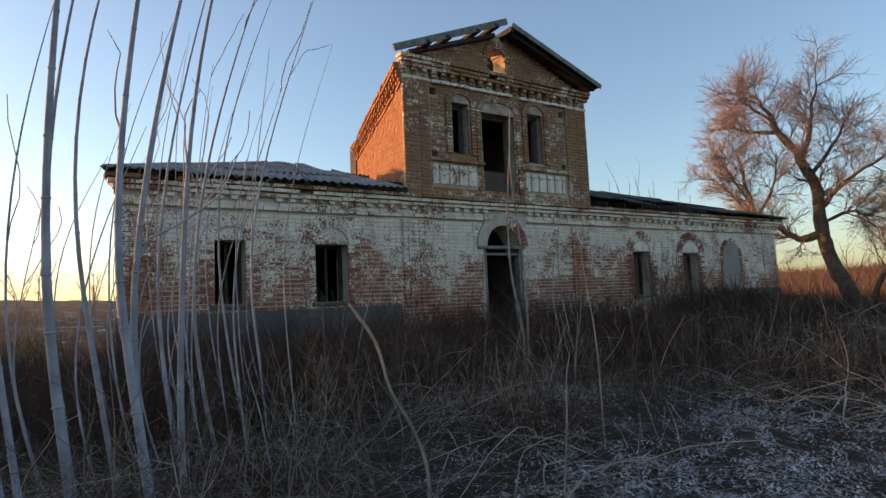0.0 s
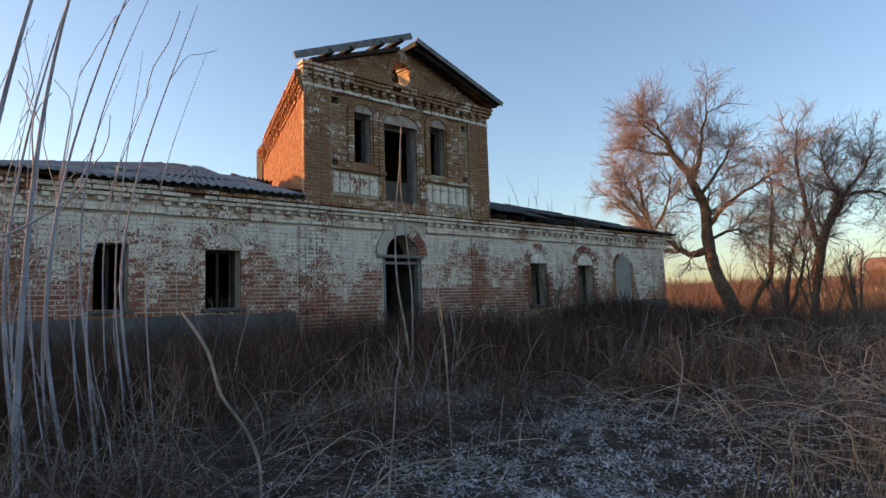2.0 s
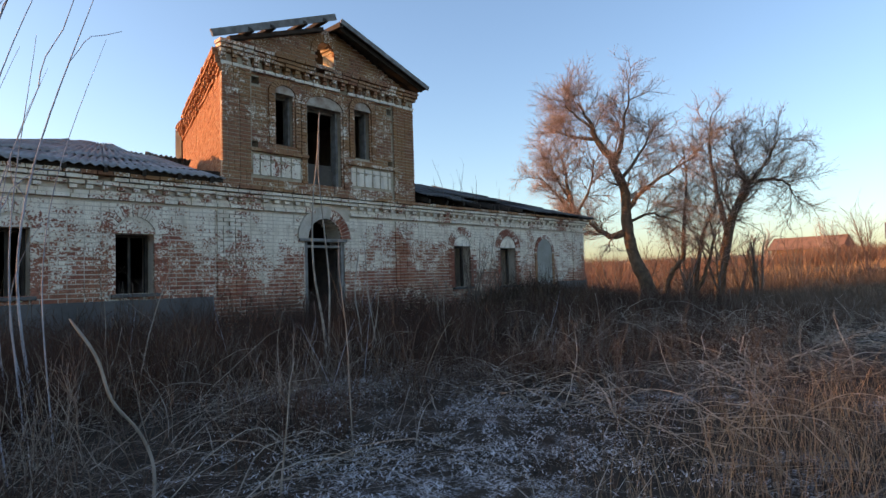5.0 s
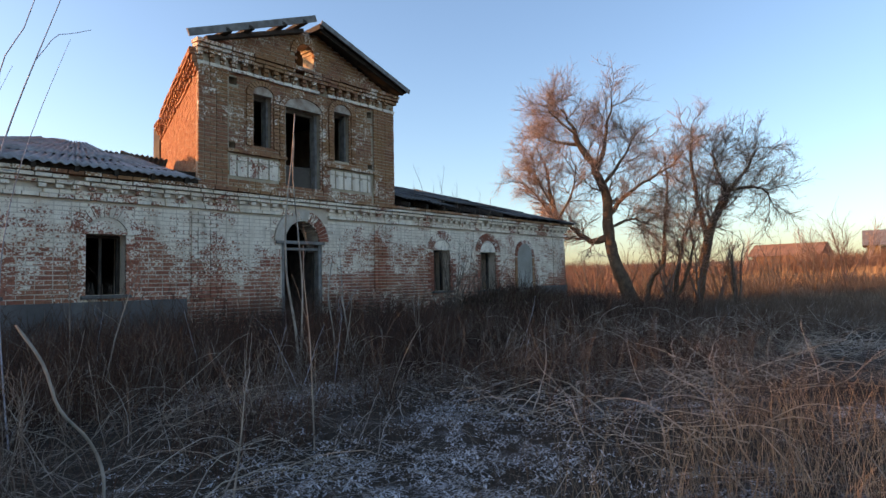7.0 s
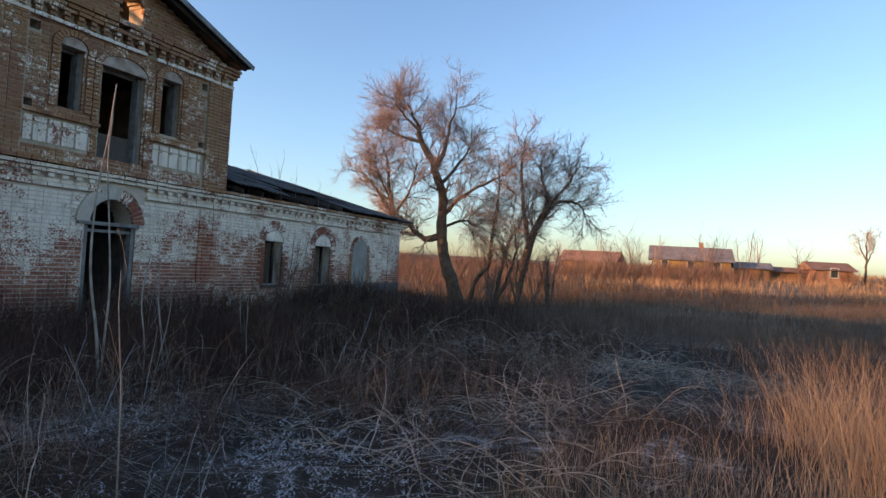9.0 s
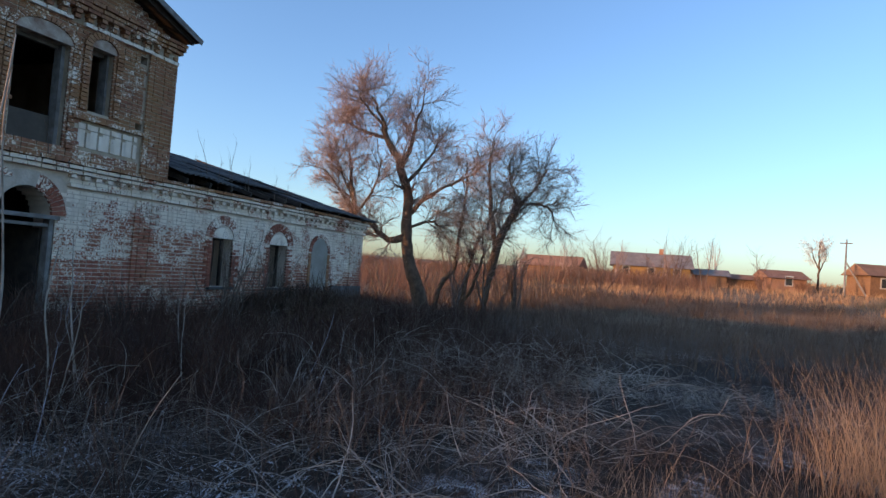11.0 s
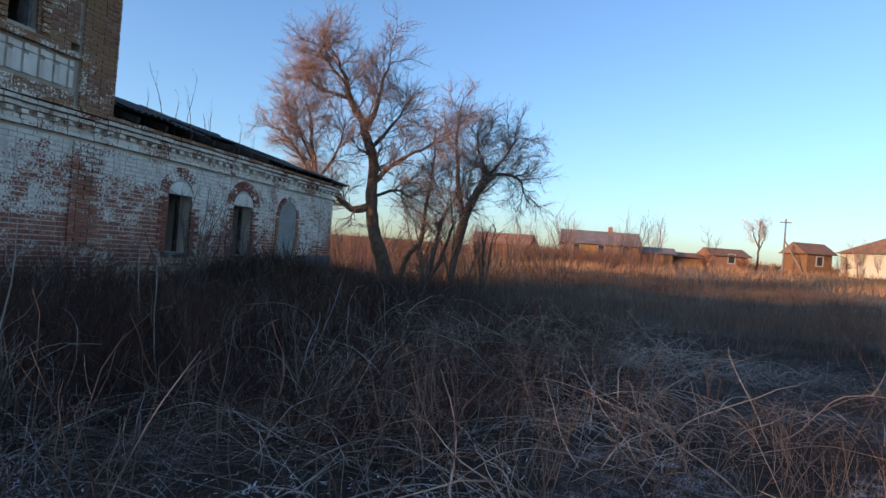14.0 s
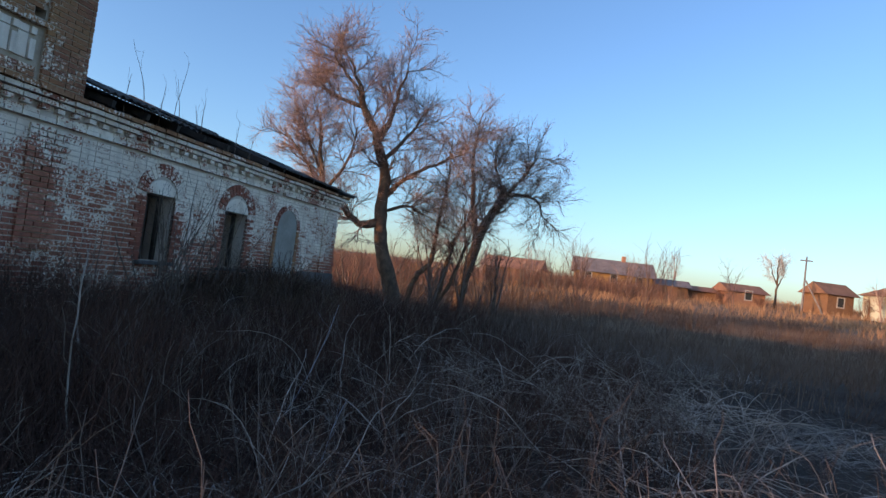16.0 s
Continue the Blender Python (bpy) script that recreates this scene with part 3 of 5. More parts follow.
# tower front: corner piers, inner panel, frames, sills, toothed frieze
def tower_front():
    for a, b, sd in ((TX0, -1.9, 41), (2.36, TX1, 42)):
        pieces("brick", courses(a, b, TOP + 0.05, 6.5, 0.0, (), 0.012, seed=sd), BRICK_MOSS, house)
        link("corner_pier", boxes("corner_pier_core", [(a + 0.004, 0.004, TOP, b - 0.004, 0.08, 6.9)]), MORTAR_RAW, house)
    def skip(x, z):
        if 4.1 < z < 4.62 and (-1.85 < x < -0.45 or 0.9 < x < 2.3):
            return True
        return False
    link("brick_facing", boxes("brick_facing", courses(-1.9, 2.36, TOP + 0.05, 6.46, 0.07, up_open, 0.014, skip, seed=43)), BRICK_RAW, house)["kind"] = "stuff"
    # pale panels under the sills, each of upright bricks
    for a, b in ((-1.85, -0.45), (0.9, 2.3)):
        out, x, k = [], a, 0
        while x < b - 0.1:
            w = 0.17 if k % 2 == 0 else 0.1
            for z, hh in ((4.14, 0.34 - 0.05 * (k % 2)), (4.5, 0.1)):
                out.append((x, 0.055 - 0.03 * (k % 2), z, min(x + w - 0.02, b), 0.1, z + hh))
            x += w
            k += 1
        pieces("upright_brick", out, BRICK_WHITE, house)
    for a, b in ((-1.95, -0.42), (0.72, 2.38)):
        pieces("sill_brick", [(a + i * BL, -0.03, 4.66, min(a + (i + 1) * BL - 0.01, b), 0.1, 4.73) for i in range(int((b - a) / BL) + 1) if a + i * BL < b - 0.05], BRICK_RAW_ONE, house)
    for key, rr in (("u1", 0.0), ("u2", 0.0), ("u3", 0.0)):
        o = UP[key]
        cx, r = (o[0] + o[1]) / 2, (o[1] - o[0]) / 2
        cz = o[3] - 0.02
        k = 0.8 if key != "u2" else 0.55
        # white plastered segment over the opening
        bm = prism([(cx - r - 0.04, o[3] - 0.004), (cx + r + 0.04, o[3] - 0.004), *[(x, z) for x, z in arc(cx, cz, r + 0.04, (r + 0.04) * k) if z > o[3] + 0.01]], 0.03, 0.2)
        part("tympanum", bm, PATCHED, house, "flaking white plaster tympanum")
        ring = [[(x, y, cz + (z - cz) * k) for x, y, z in c] for c in voussoirs(cx, cz, r + 0.05, r + 0.2, 0.0, math.pi, 13 if key != "u2" else 21, 0.0, 0.09)]
        pieces("wedge_brick", ring, BRICK_RAW_ONE, house)
        for s, x in ((-1, o[0]), (1, o[1])):
            items = []
            z = o[2]
            i = 0
            while z < o[3] - 0.02:
                items.append((min(x + s * 0.05, x + s * 0.19), 0.005 + 0.012 * (i % 2), z, max(x + s * 0.05, x + s * 0.19), 0.09, z + COURSE - JOINT))
                z += COURSE
                i += 1
            pieces("brick", items, BRICK_RAW_ONE, house)
        win = tagged(new("window_frame"), "weathered empty wooden window frame", "window")
        win.parent = house
        y = 0.3
        wb = 0.07 if key == "u2" else 0.05
        for it in ((o[1] - wb, y - 0.1, o[2], o[1], y + 0.1, o[3]), (o[0], y, o[2], o[0] + 0.04, y + 0.1, o[3]), (o[0] + 0.04, y, o[3] - 0.07, o[1] - wb, y + 0.1, o[3])):
            box_part("frame_bar", it, WOOD_GREY, win)
    box_part("door_board", (-0.36, 0.36, 4.05, 0.53, 0.4, 4.62), DARK_IN, house, "grey board closing the foot of the upper doorway", 0.005)
    # toothed frieze and stepped courses under the gable
    r = random.Random(9)
    for z, d, step, m in ((6.46, 0.03, 1, BRICK_WHITE), (6.545, 0.05, 2, BRICK_RAW_ONE), (6.628, 0.09, 2, BRICK_RAW_ONE), (6.711, 0.10, 1, BRICK_RAW_ONE), (6.794, 0.14, 1, BRICK_RAW_ONE), (6.877, 0.18, 1, BRICK_RAW_ONE)):
        out, x, k = [], TX0 - d * 0.6, 0
        while x < TX1 + d * 0.6:
            w = BL * (0.5 if step == 2 else 1) * r.uniform(0.92, 1.05)
            if (step == 1 or k % 2 == 0) and r.random() > 0.05:
                j, zz = r.uniform(-0.02, 0.012), r.uniform(-0.006, 0.006)
                out.append((x, -d - j, z + zz, min(x + w - JOINT, TX1 + d * 0.6), 0.09, z + 0.07 + zz))
            x += w
            k += 1
        pieces("brick", out, m, house)
    # gable bricks
    out, z, row = [], 6.96, 0
    while z < 7.93:
        t = (z - 6.9) / 1.1
        a, b = TX0 + 0.1 + (0.25 - TX0) * t, TX1 - 0.05 - (TX1 - 0.35) * t
        for it in courses(a, b, z, z + COURSE, 0.04, (), 0.012, None, 60 + row):
            m = (it[0] + it[3]) / 2
            if (m - 0.13) ** 2 + max(abs(z - 7.2) - 0.16, 0) ** 2 * 1.0 > 0.34 ** 2 or z < 7.02:
                out.append(it)
        z += COURSE
        row += 1
    link("brick_facing", boxes("brick_facing", out), BRICK_RAW, house)["kind"] = "stuff"
    pieces("wedge_brick", voussoirs(0.13, 7.38, 0.26, 0.42, -0.1, math.pi + 0.1, 13, -0.01, 0.08), BRICK_RAW_ONE, house)
tower_front()

# tower flank, sunlit: bricks along the slanting wall, toothed cornice on top
def flank_bricks():
    def put(items):
        return along_flank(TX0, [(a, d, z0, b, 0.03, z1) for a, d, z0, b, _, z1 in items])
    link("brick_facing", boxes("brick_facing", put(courses(0.02, TL, TOP, 6.4, 0.0, (), 0.01, seed=71))), BRICK_SIDE, house)["kind"] = "stuff"
    r = random.Random(12)
    for i, (z, d, step) in enumerate(((6.3, 0.05, 1), (6.383, 0.08, 2), (6.466, 0.12, 2), (6.549, 0.14, 2), (6.632, 0.18, 1), (6.715, 0.2, 1))):
        out, x, k = [], 0.0, 0
        while x < TL:
            w = BL * (0.5 if step == 2 else 1)
            if (step == 1 or k % 2 == 0) and r.random() > 0.06:
                out.append((x, -d - r.uniform(-0.015, 0.015), z, x + w - JOINT, 0, z + 0.071))
            x += w
            k += 1
        pieces("brick", put(out), BRICK_SIDE_ONE, house)
flank_bricks()

# ---- roofs ----
def sheet(name, A, B, C, D, waves, material, parent, amp=0.022, th=0.008):
    """A corrugated sheet over the corners A B (low edge) and D C (high edge)."""
    A, B, C, D = map(Vector, (A, B, C, D))
    nrm = (B - A).cross(D - A).normalized()
    n = waves * 6
    V, F = [], []
    for j in (0, 1):
        for i in range(n + 1):
            t = i / n
            p = (A.lerp(B, t) if j == 0 else D.lerp(C, t)) + nrm * amp * math.sin(t * waves * 2 * math.pi)
            V += [p, p - nrm * th]
    w = 2 * (n + 1)
    for i in range(n):
        a = 2 * i
        F += [(a, a + 2, a + 2 + w, a + w), (a + 1, a + 1 + w, a + 3 + w, a + 3), (a, a + 1, a + 3, a + 2), (a + w, a + w + 2, a + w + 3, a + w + 1)]
    me = mesh(name, V, F)
    me.shade_smooth()
    return link(name, me, material, parent)

def hip_plane(A, B, C, cols, rows, material, parent, D=None, miss=(), seed=1, sag=0.03):
    """Corrugated sheets on a roof face with the eave A-B and the top C (or C-D), row upon row."""
    r = random.Random(seed)
    A, B, C = Vector(A), Vector(B), Vector(C)
    D = Vector(D) if D else C
    for j in range(rows):
        for i in range(cols):
            if (i, j) in miss:
                continue
            v0, v1 = j / rows - (0.03 if j else 0.0), (j + 1) / rows
            def P(u, v):
                lo, hi = A.lerp(B, u), D.lerp(C, u)
                return lo.lerp(hi, v)
            o = Vector((0, 0, 0.012 * (i % 2) + 0.03 * j / rows + r.uniform(-sag, sag) * 0.4))
            u0, u1 = i / cols, (i + 1) / cols + 0.01
            tilt = Vector((0, 0, r.uniform(-sag, sag) * 0.5))
            L = (P(u1, v0) - P(u0, v0)).length
            sheet("roof_sheet", P(u0, v0) + o, P(u1, v0) + o + tilt, P(u1, v1) + o, P(u0, v1) + o + tilt, max(2, round(L / 0.16)), material, parent)

west_roof = tagged(new("west_roof"), "low hipped roof of broken frosted corrugated sheets", "roof")
east_roof = tagged(new("east_roof"), "sagging hipped roof of dark corrugated sheets", "roof")
west_roof.parent = east_roof.parent = house
EV = 3.86
WA, WB, WP = (X0 - 0.3, -0.38, EV), (-2.75, -0.34, 3.9), (-4.1, 3.2, 5.1)
hip_plane(WA, WB, (-3.55, 3.0, 5.02), 5, 3, SLATE, west_roof, D=(-4.6, 3.2, 5.06), miss=((4, 2),), seed=2)
hip_plane((X0 + 2.4, DEPTH + 0.7, EV), WA, (-4.6, 3.2, 5.06), 7, 3, SLATE, west_roof, D=(-4.6, 3.6, 5.06), seed=4)
hip_plane((-0.2, DEPTH + 0.7, EV), (X0 + 2.4, DEPTH + 0.7, EV), (-4.6, 3.5, 5.04), 6, 3, SLATE, west_roof, D=(-1.7, 3.5, 5.0), seed=4)
# unseen ceilings, added to keep light out of the wings
for a, b in ((X0 + 0.6, -2.3), (2.6, X1 - 0.6)):
    box_part("ceiling_deck", [(a, 0.62, 3.64), (b, 0.62, 3.64), (b + 2.2, DEPTH, 3.64), (a + 2.4, DEPTH, 3.64), (a, 0.62, 3.76), (b, 0.62, 3.76), (b + 2.2, DEPTH, 3.76), (a + 2.4, DEPTH, 3.76)], WOOD_DARK, house, "unseen dark plank ceiling added to darken the windows")
EA, EB = (3.15, -0.34, 4.02), (X1 + 0.35, -0.38, 3.86)
hip_plane(EA, EB, (9.0, 3.2, 4.98), 9, 3, SLATE_DARK, east_roof, D=(3.3, 3.2, 5.12), miss=((2, 0), (3, 0), (4, 0)), seed=6, sag=0.1)
hip_plane(EB, (X1 + 3.0, DEPTH + 0.7, 3.86), (9.0, 3.6, 4.98), 7, 3, SLATE_DARK, east_roof, D=(9.0, 3.2, 4.98), seed=8)
hip_plane((X1 + 3.0, DEPTH + 0.7, 3.86), (2.8, DEPTH + 0.7, 3.86), (3.2, 3.5, 5.1), 8, 3, SLATE_DARK, east_roof, D=(9.0, 3.5, 4.98), seed=9)
box_part("eaves_board", beam((X0 - 0.2, -0.2, 3.85), (-2.7, -0.2, 3.88), 0.03, 0.07), WOOD_DARK, west_roof)
box_part("eaves_board", beam((X0 + 0.3, 0.3, 3.9), (-2.5, 0.3, 4.02), 0.04, 0.26), WOOD_DARK, west_roof)
for par, a, b in ((west_roof, WA, WB), (east_roof, EA, EB)):
    box_part("wall_plate", beam((a[0] + 0.3, 0.12, 3.82), (b[0] - 0.2, 0.12, 3.82 + (0.08 if par is west_roof else 0)), 0.2, 0.08), WOOD_DARK, par)
for i in range(12):
    x = 3.4 + i * 0.74
    top = 5.0 - max(0, x - 9.0) * 0.34
    yy = 3.2 - max(0, x - 9.0) * 1.02
    box_part("rafter", beam((x, -0.3, 3.88), (x, max(yy, 0.3), max(top - 0.14, 4.0)), 0.07, 0.11), WOOD_DARK, east_roof)
for i in range(8):
    x = -7.6 + i * 0.66
    box_part("rafter", beam((x, -0.3, 3.84), (x, min(3.1, max(0.4, (x + 8.2) * 1.0)), min(4.95, 3.84 + max(0.5, (x + 8.2)) * 0.33)), 0.07, 0.11), WOOD_DARK, west_roof)

tower_roof = tagged(new("tower_roof"), "half-collapsed gabled tower roof of boards and rafters", "roof")
tower_roof.parent = house
RZ, RX = 8.12, 0.3
slope = (7.06 - RZ) / (3.45 - RX)
# standing east slope with its board soffit and verge boards
for i in range(14):
    y = -0.42 + i * 0.53
    box_part("roof_board", [(RX, y, RZ - 0.06), (3.3, y, 7.03), (3.3, y + 0.515, 7.03), (RX, y + 0.515, RZ - 0.06), (RX, y, RZ - 0.02), (3.3, y, 7.07), (3.3, y + 0.515, 7.07), (RX, y + 0.515, RZ - 0.02)], WOOD_DARK, tower_roof)
box_part("verge_board", beam((RX - 0.02, -0.46, RZ - 0.02), (3.31, -0.46, 7.04), 0.03, 0.12), WOOD_GREY, tower_roof, "grey weathered verge board")
for i in range(6):
    y = -0.3 + i * 1.25
    box_part("rafter", beam((RX, y, RZ - 0.13), (3.2, y, 7.0), 0.08, 0.1), WOOD_DARK, tower_roof)
box_part("ridge_beam", beam((RX, -0.44, RZ - 0.12), (RX, 6.9, RZ - 0.12), 0.1, 0.12), WOOD_DARK, tower_roof)
# west slope: two long boards left on stub battens
box_part("roof_board", beam((-3.02, -0.42, 6.87), (0.14, -0.42, 8.16), 0.05, 0.15), WOOD_GREY, tower_roof, "long loose grey roof board")
box_part("roof_board", beam((-2.5, -0.1, 6.98), (-0.05, -0.1, 7.88), 0.2, 0.09), WOOD_DARK, tower_roof)
for t in (0.28, 0.45, 0.72, 0.9):
    x, z = -3.02 + 3.16 * t, 6.87 + 1.29 * t
    box_part("batten", beam((x, -0.45, z - 0.05), (x - 0.1, 0.5, z - 0.16), 0.14, 0.07), WOOD_DARK, tower_roof)
for i in range(4):
    y = 1.3 + i * 1.5
    box_part("rafter", beam((RX, y, RZ - 0.13), (-2.3 + 0.3 * y, y, 6.82), 0.08, 0.1), WOOD_DARK, tower_roof)

# ---- trees ----
def grow(start, way, length, r0, r1, rs, steps=6, wander=0.18, lift=0.0):
    """A wandering branch: a list of (point, radius)."""
    p, d = np.array(start, float), np.array(way, float)
    d /= np.linalg.norm(d)
    out = [(p.copy(), r0)]
    for i in range(steps):
        d = d + rs.normal(0, wander, 3) + np.array([0, 0, lift])
        d /= np.linalg.norm(d)
        p = p + d * length / steps
        out.append((p.copy(), r0 + (r1 - r0) * (i + 1) / steps))
    return out

def along(path, t):
    k = t * (len(path) - 1)
    i = min(int(k), len(path) - 2)
    a, b = path[i], path[i + 1]
    f = k - i
    d = b[0] - a[0]
    return a[0] + d * f, d / (np.linalg.norm(d) + 1e-9), a[1] + (b[1] - a[1]) * f

def sprout(path, n, t0, length, ratio, rs, spread=0.9, lift=0.04, steps=5, tip=0.006, least=0.007, wander=0.26):
    out = []
    for i in range(n):
        p, d, r = along(path, t0 + (1 - t0) * (i + rs.random()) / n)
        side = rs.normal(0, 1, 3)
        side -= d * side.dot(d)
        side /= np.linalg.norm(side)
        w = d + side * spread * rs.uniform(0.6, 1.3)
        out.append(grow(p, w, length * rs.uniform(0.55, 1.25), max(r * ratio, least), tip, rs, steps, wander, lift))
    return out

def smooth_path(pts, n=4):
    """Points with radii, rounded by a Catmull-Rom curve."""
    P = [np.array(p, float) for p in pts]
    P = [2 * P[0] - P[1], *P, 2 * P[-1] - P[-2]]
    out = []
    for i in range(1, len(P) - 2):
        for k in range(n):
            t = k / n
            a, b, c, d = P[i - 1], P[i], P[i + 1], P[i + 2]
            q = 0.5 * (2 * b + (c - a) * t + (2 * a - 5 * b + 4 * c - d) * t * t + (3 * b - a - 3 * c + d) * t ** 3)
            out.append((q[:3], max(q[3], 0.01)))
    out.append((P[-2][:3], P[-2][3]))
    return out

def big_tree(base, limbs, seed, counts, label, facing=-68.0, reach=1.7, name="willow_tree", middle=BRANCH, fine=TWIG):
    """An old bare tree. limbs: (right, up, back, radius) points as seen from the meadow."""
    rs = np.random.default_rng(seed)
    a = radians(facing)
    u, d = np.array([math.cos(a), math.sin(a), 0]), np.array([-math.sin(a), math.cos(a), 0])
    org = np.array([*base, float(height(*base)) - 0.1])
    main, b1, b2, b3 = [], [], [], []
    for pts in limbs:
        path = smooth_path([[*(org + u * p[0] + d * p[2] + np.array([0, 0, p[1]])), p[3] * 0.84] for p in pts])
        main.append([(q + rs.normal(0, 0.035, 3) * (i > 2), r * rs.uniform(0.92, 1.1)) for i, (q, r) in enumerate(path)])
    for i, limb in enumerate(main):
        b1 += sprout(limb, counts[0] + 5 * (i == 0), 0.42 if i == 0 else 0.25, reach, 0.3, rs, 1.15, 0.02, 9, 0.010, 0.026, 0.15)
    for b in b1:
        b2 += sprout(b, counts[1], 0.12, reach * 0.55, 0.5, rs, 0.95, 0.015, 6, 0.006, 0.012, 0.14)
    for b in b2 + b1:
        b3 += sprout(b, counts[2], 0.1, reach * 0.33, 0.6, rs, 0.9, 0.0, 4, 0.004, 0.0065, 0.16)
    tree = tagged(new(name), label, "tree")
    for limb in main:
        link("trunk" if limb is main[0] else "limb", tubes("limb", [limb], 10), BARK, tree)
    link("branch_growth", tubes("branch_growth", b1 + b2, 4), middle, tree)["kind"] = "stuff"
    link("frosted_twig_cloud", tubes("frosted_twig_cloud", b3, 3), fine, tree)["kind"] = "stuff"
    return tree

LEANING = [
    [(.1, 0, 0, .46), (-.35, 1.2, 0, .40), (-.8, 2.5, 0, .36), (-1.1, 4.0, 0, .33), (-1.1, 5.5, 0, .29), (-1.6, 7.2, .1, .24), (-2.4, 8.6, .1, .17), (-2.8, 9.7, 0, .1), (-3.3, 10.7, -.1, .04)],
    [(-1.0, 3.8, 0, .24), (-1.8, 3.5, -.2, .19), (-2.5, 3.9, -.4, .13), (-3.2, 4.6, -.5, .06)],
    [(-1.6, 7.2, .1, .18), (-1.2, 8.3, .2, .14), (-1.0, 9.5, .3, .09), (-.7, 10.9, .3, .03)],
]
LEANING_SIDE = [
    [(-1.0, 4.9, 0, .13), (-.3, 5.6, -.2, .1), (1.0, 6.5, -.4, .07), (2.2, 7.1, -.5, .03)],
    [(-2.4, 8.6, .1, .12), (-3.6, 8.9, .3, .08), (-4.7, 9.4, .4, .03)],
    [(-1.3, 6.4, .1, .12), (-.4, 7.6, .5, .09), (.3, 9.0, .6, .04)],
    [(-1.0, 4.2, .1, .1), (.0, 4.6, .6, .07), (.9, 4.3, .9, .03)],
    [(-2.6, 9.2, 0, .09), (-3.5, 10.0, -.3, .06), (-4.1, 10.8, -.3, .02)],
]
big_tree((20.2, 0.75), LEANING + LEANING_SIDE, 11, (12, 10, 9), "old leaning bare willow with frosted pinkish twigs")
big_tree((25.1, -1.0), [
    [(-.3, 0, 0, .36), (0, 1.8, 0, .32), (.3, 3.4, 0, .29), (.7, 4.6, 0, .26), (1.3, 5.8, 0, .27), (1.4, 6.5, 0, .16)],
    [(1.4, 6.2, 0, .15), (2.1, 6.3, -.1, .11), (3.1, 6.2, -.2, .07), (3.5, 5.4, -.2, .03)],
    [(1.4, 6.4, 0, .12), (1.0, 7.4, .2, .08), (.8, 8.5, .3, .03)],
    [(1.6, 6.3, 0, .12), (2.4, 7.3, .1, .09), (3.0, 8.4, .2, .04)],
    [(.3, 3.8, 0, .19), (-.1, 6.4, .3, .14), (-.3, 8.4, .4, .09), (-.1, 10.2, .4, .03)],
], 12, (12, 10, 9), "bare willow with a burred stub and drooping frosted branches", reach=1.7)
big_tree((22.7, 0.2), [
    [(-.9, 0, 0, .17), (-.6, 1.5, 0, .15), (0, 2.3, 0, .14), (.2, 4.0, 0, .11), (.4, 6.2, 0, .07), (.3, 8.2, 0, .03)],
    [(.5, 0, 0, .15), (.8, 2.2, 0, .13), (1.1, 3.8, 0, .1), (1.8, 5.0, .2, .06), (2.2, 6.6, .2, .03)],
    [(.5, .3, 0, .12), (1.2, 1.9, -.3, .1), (1.5, 3.4, -.5, .07), (1.2, 5.2, -.6, .03)],
], 13, (11, 9, 7), "dark crooked many-stemmed tree between the willows", reach=2.1)
big_tree((18.2, 3.4), [
    [(0, 0, 0, .2), (-.1, 2.5, 0, .17), (-.3, 4.6, 0, .14), (-.6, 6.0, 0, .1), (-.9, 7.8, 0, .04)],
    [(-.2, 4.2, 0, .1), (-1.1, 5.6, .1, .07), (-2.0, 6.7, .1, .03)],
    [(-.3, 4.6, 0, .09), (.5, 6.0, -.1, .06), (.7, 7.4, -.1, .03)],
    [(-.4, 5.2, 0, .08), (-1.3, 6.8, 0, .05), (-1.5, 7.8, 0, .02)],
], 14, (11, 9, 8), "young spreading bare tree behind the end of the house", reach=1.5)

def sapling(base, h, stems, seed, label, material=TWIG_GREY, spread=0.22, r=0.022, z=None, name="bare_sapling", lift=0.03, subs=7):
    """A bush of a few bare stems with side shoots."""
    rs = np.random.default_rng(seed)
    z = float(height(*base)) - 0.05 if z is None else z
    paths, fine = [], []
    for i in range(stems):
        w = np.array([rs.normal(0, spread), rs.normal(0, spread), 1.0])
        p = grow((base[0] + rs.normal(0, 0.06 * stems ** 0.5), base[1] + rs.normal(0, 0.06 * stems ** 0.5), z), w, h * rs.uniform(0.65, 1.1), r * rs.uniform(0.7, 1.2), r * 0.25, rs, 7, 0.07, lift)
        paths.append(p)
        fine += sprout(p, subs, 0.3, h * 0.3, 0.45, rs, 0.7, 0.06, 4, r * 0.15, r * 0.2)
    ob = tagged(new(name), label, "bush" if stems > 1 else "sapling")
    for p in paths:
        link("stem", tubes("stem", [p], 5), material, ob)
    if fine:
        link("twig_growth", tubes("twig_growth", fine, 3), material, ob)["kind"] = "stuff"
    return ob

for i, (b, h, s) in enumerate((((23.0, -0.2), 4.6, 4), ((24.6, 1.2), 5.2, 3), ((25.8, -1.6), 3.6, 5), ((22.0, 2.0), 4.0, 3), ((30.5, -3.4), 3.0, 6), ((31.5, 0.5), 3.4, 6), ((21.2, 3.5), 2.6, 7), ((26.8, 3.0), 3.0, 8), ((28.6, -1.0), 2.6, 8), ((33.5, -2.0), 2.6, 8), ((34.5, -4.6), 2.8, 8))):
    sapling(b, h, s, 100 + i, "bare thicket of grey saplings under the willows", spread=0.3, r=0.045, subs=10)
for i, (b, h, s) in enumerate((((23.6, -1.4), 3.6, 3), ((21.4, -0.4), 3.0, 3), ((25.6, -2.6), 3.4, 5))):
    sapling(b, h, s, 120 + i, "dark bare young tree beside the willows", TWIG_GREY, 0.3, 0.09, subs=16)
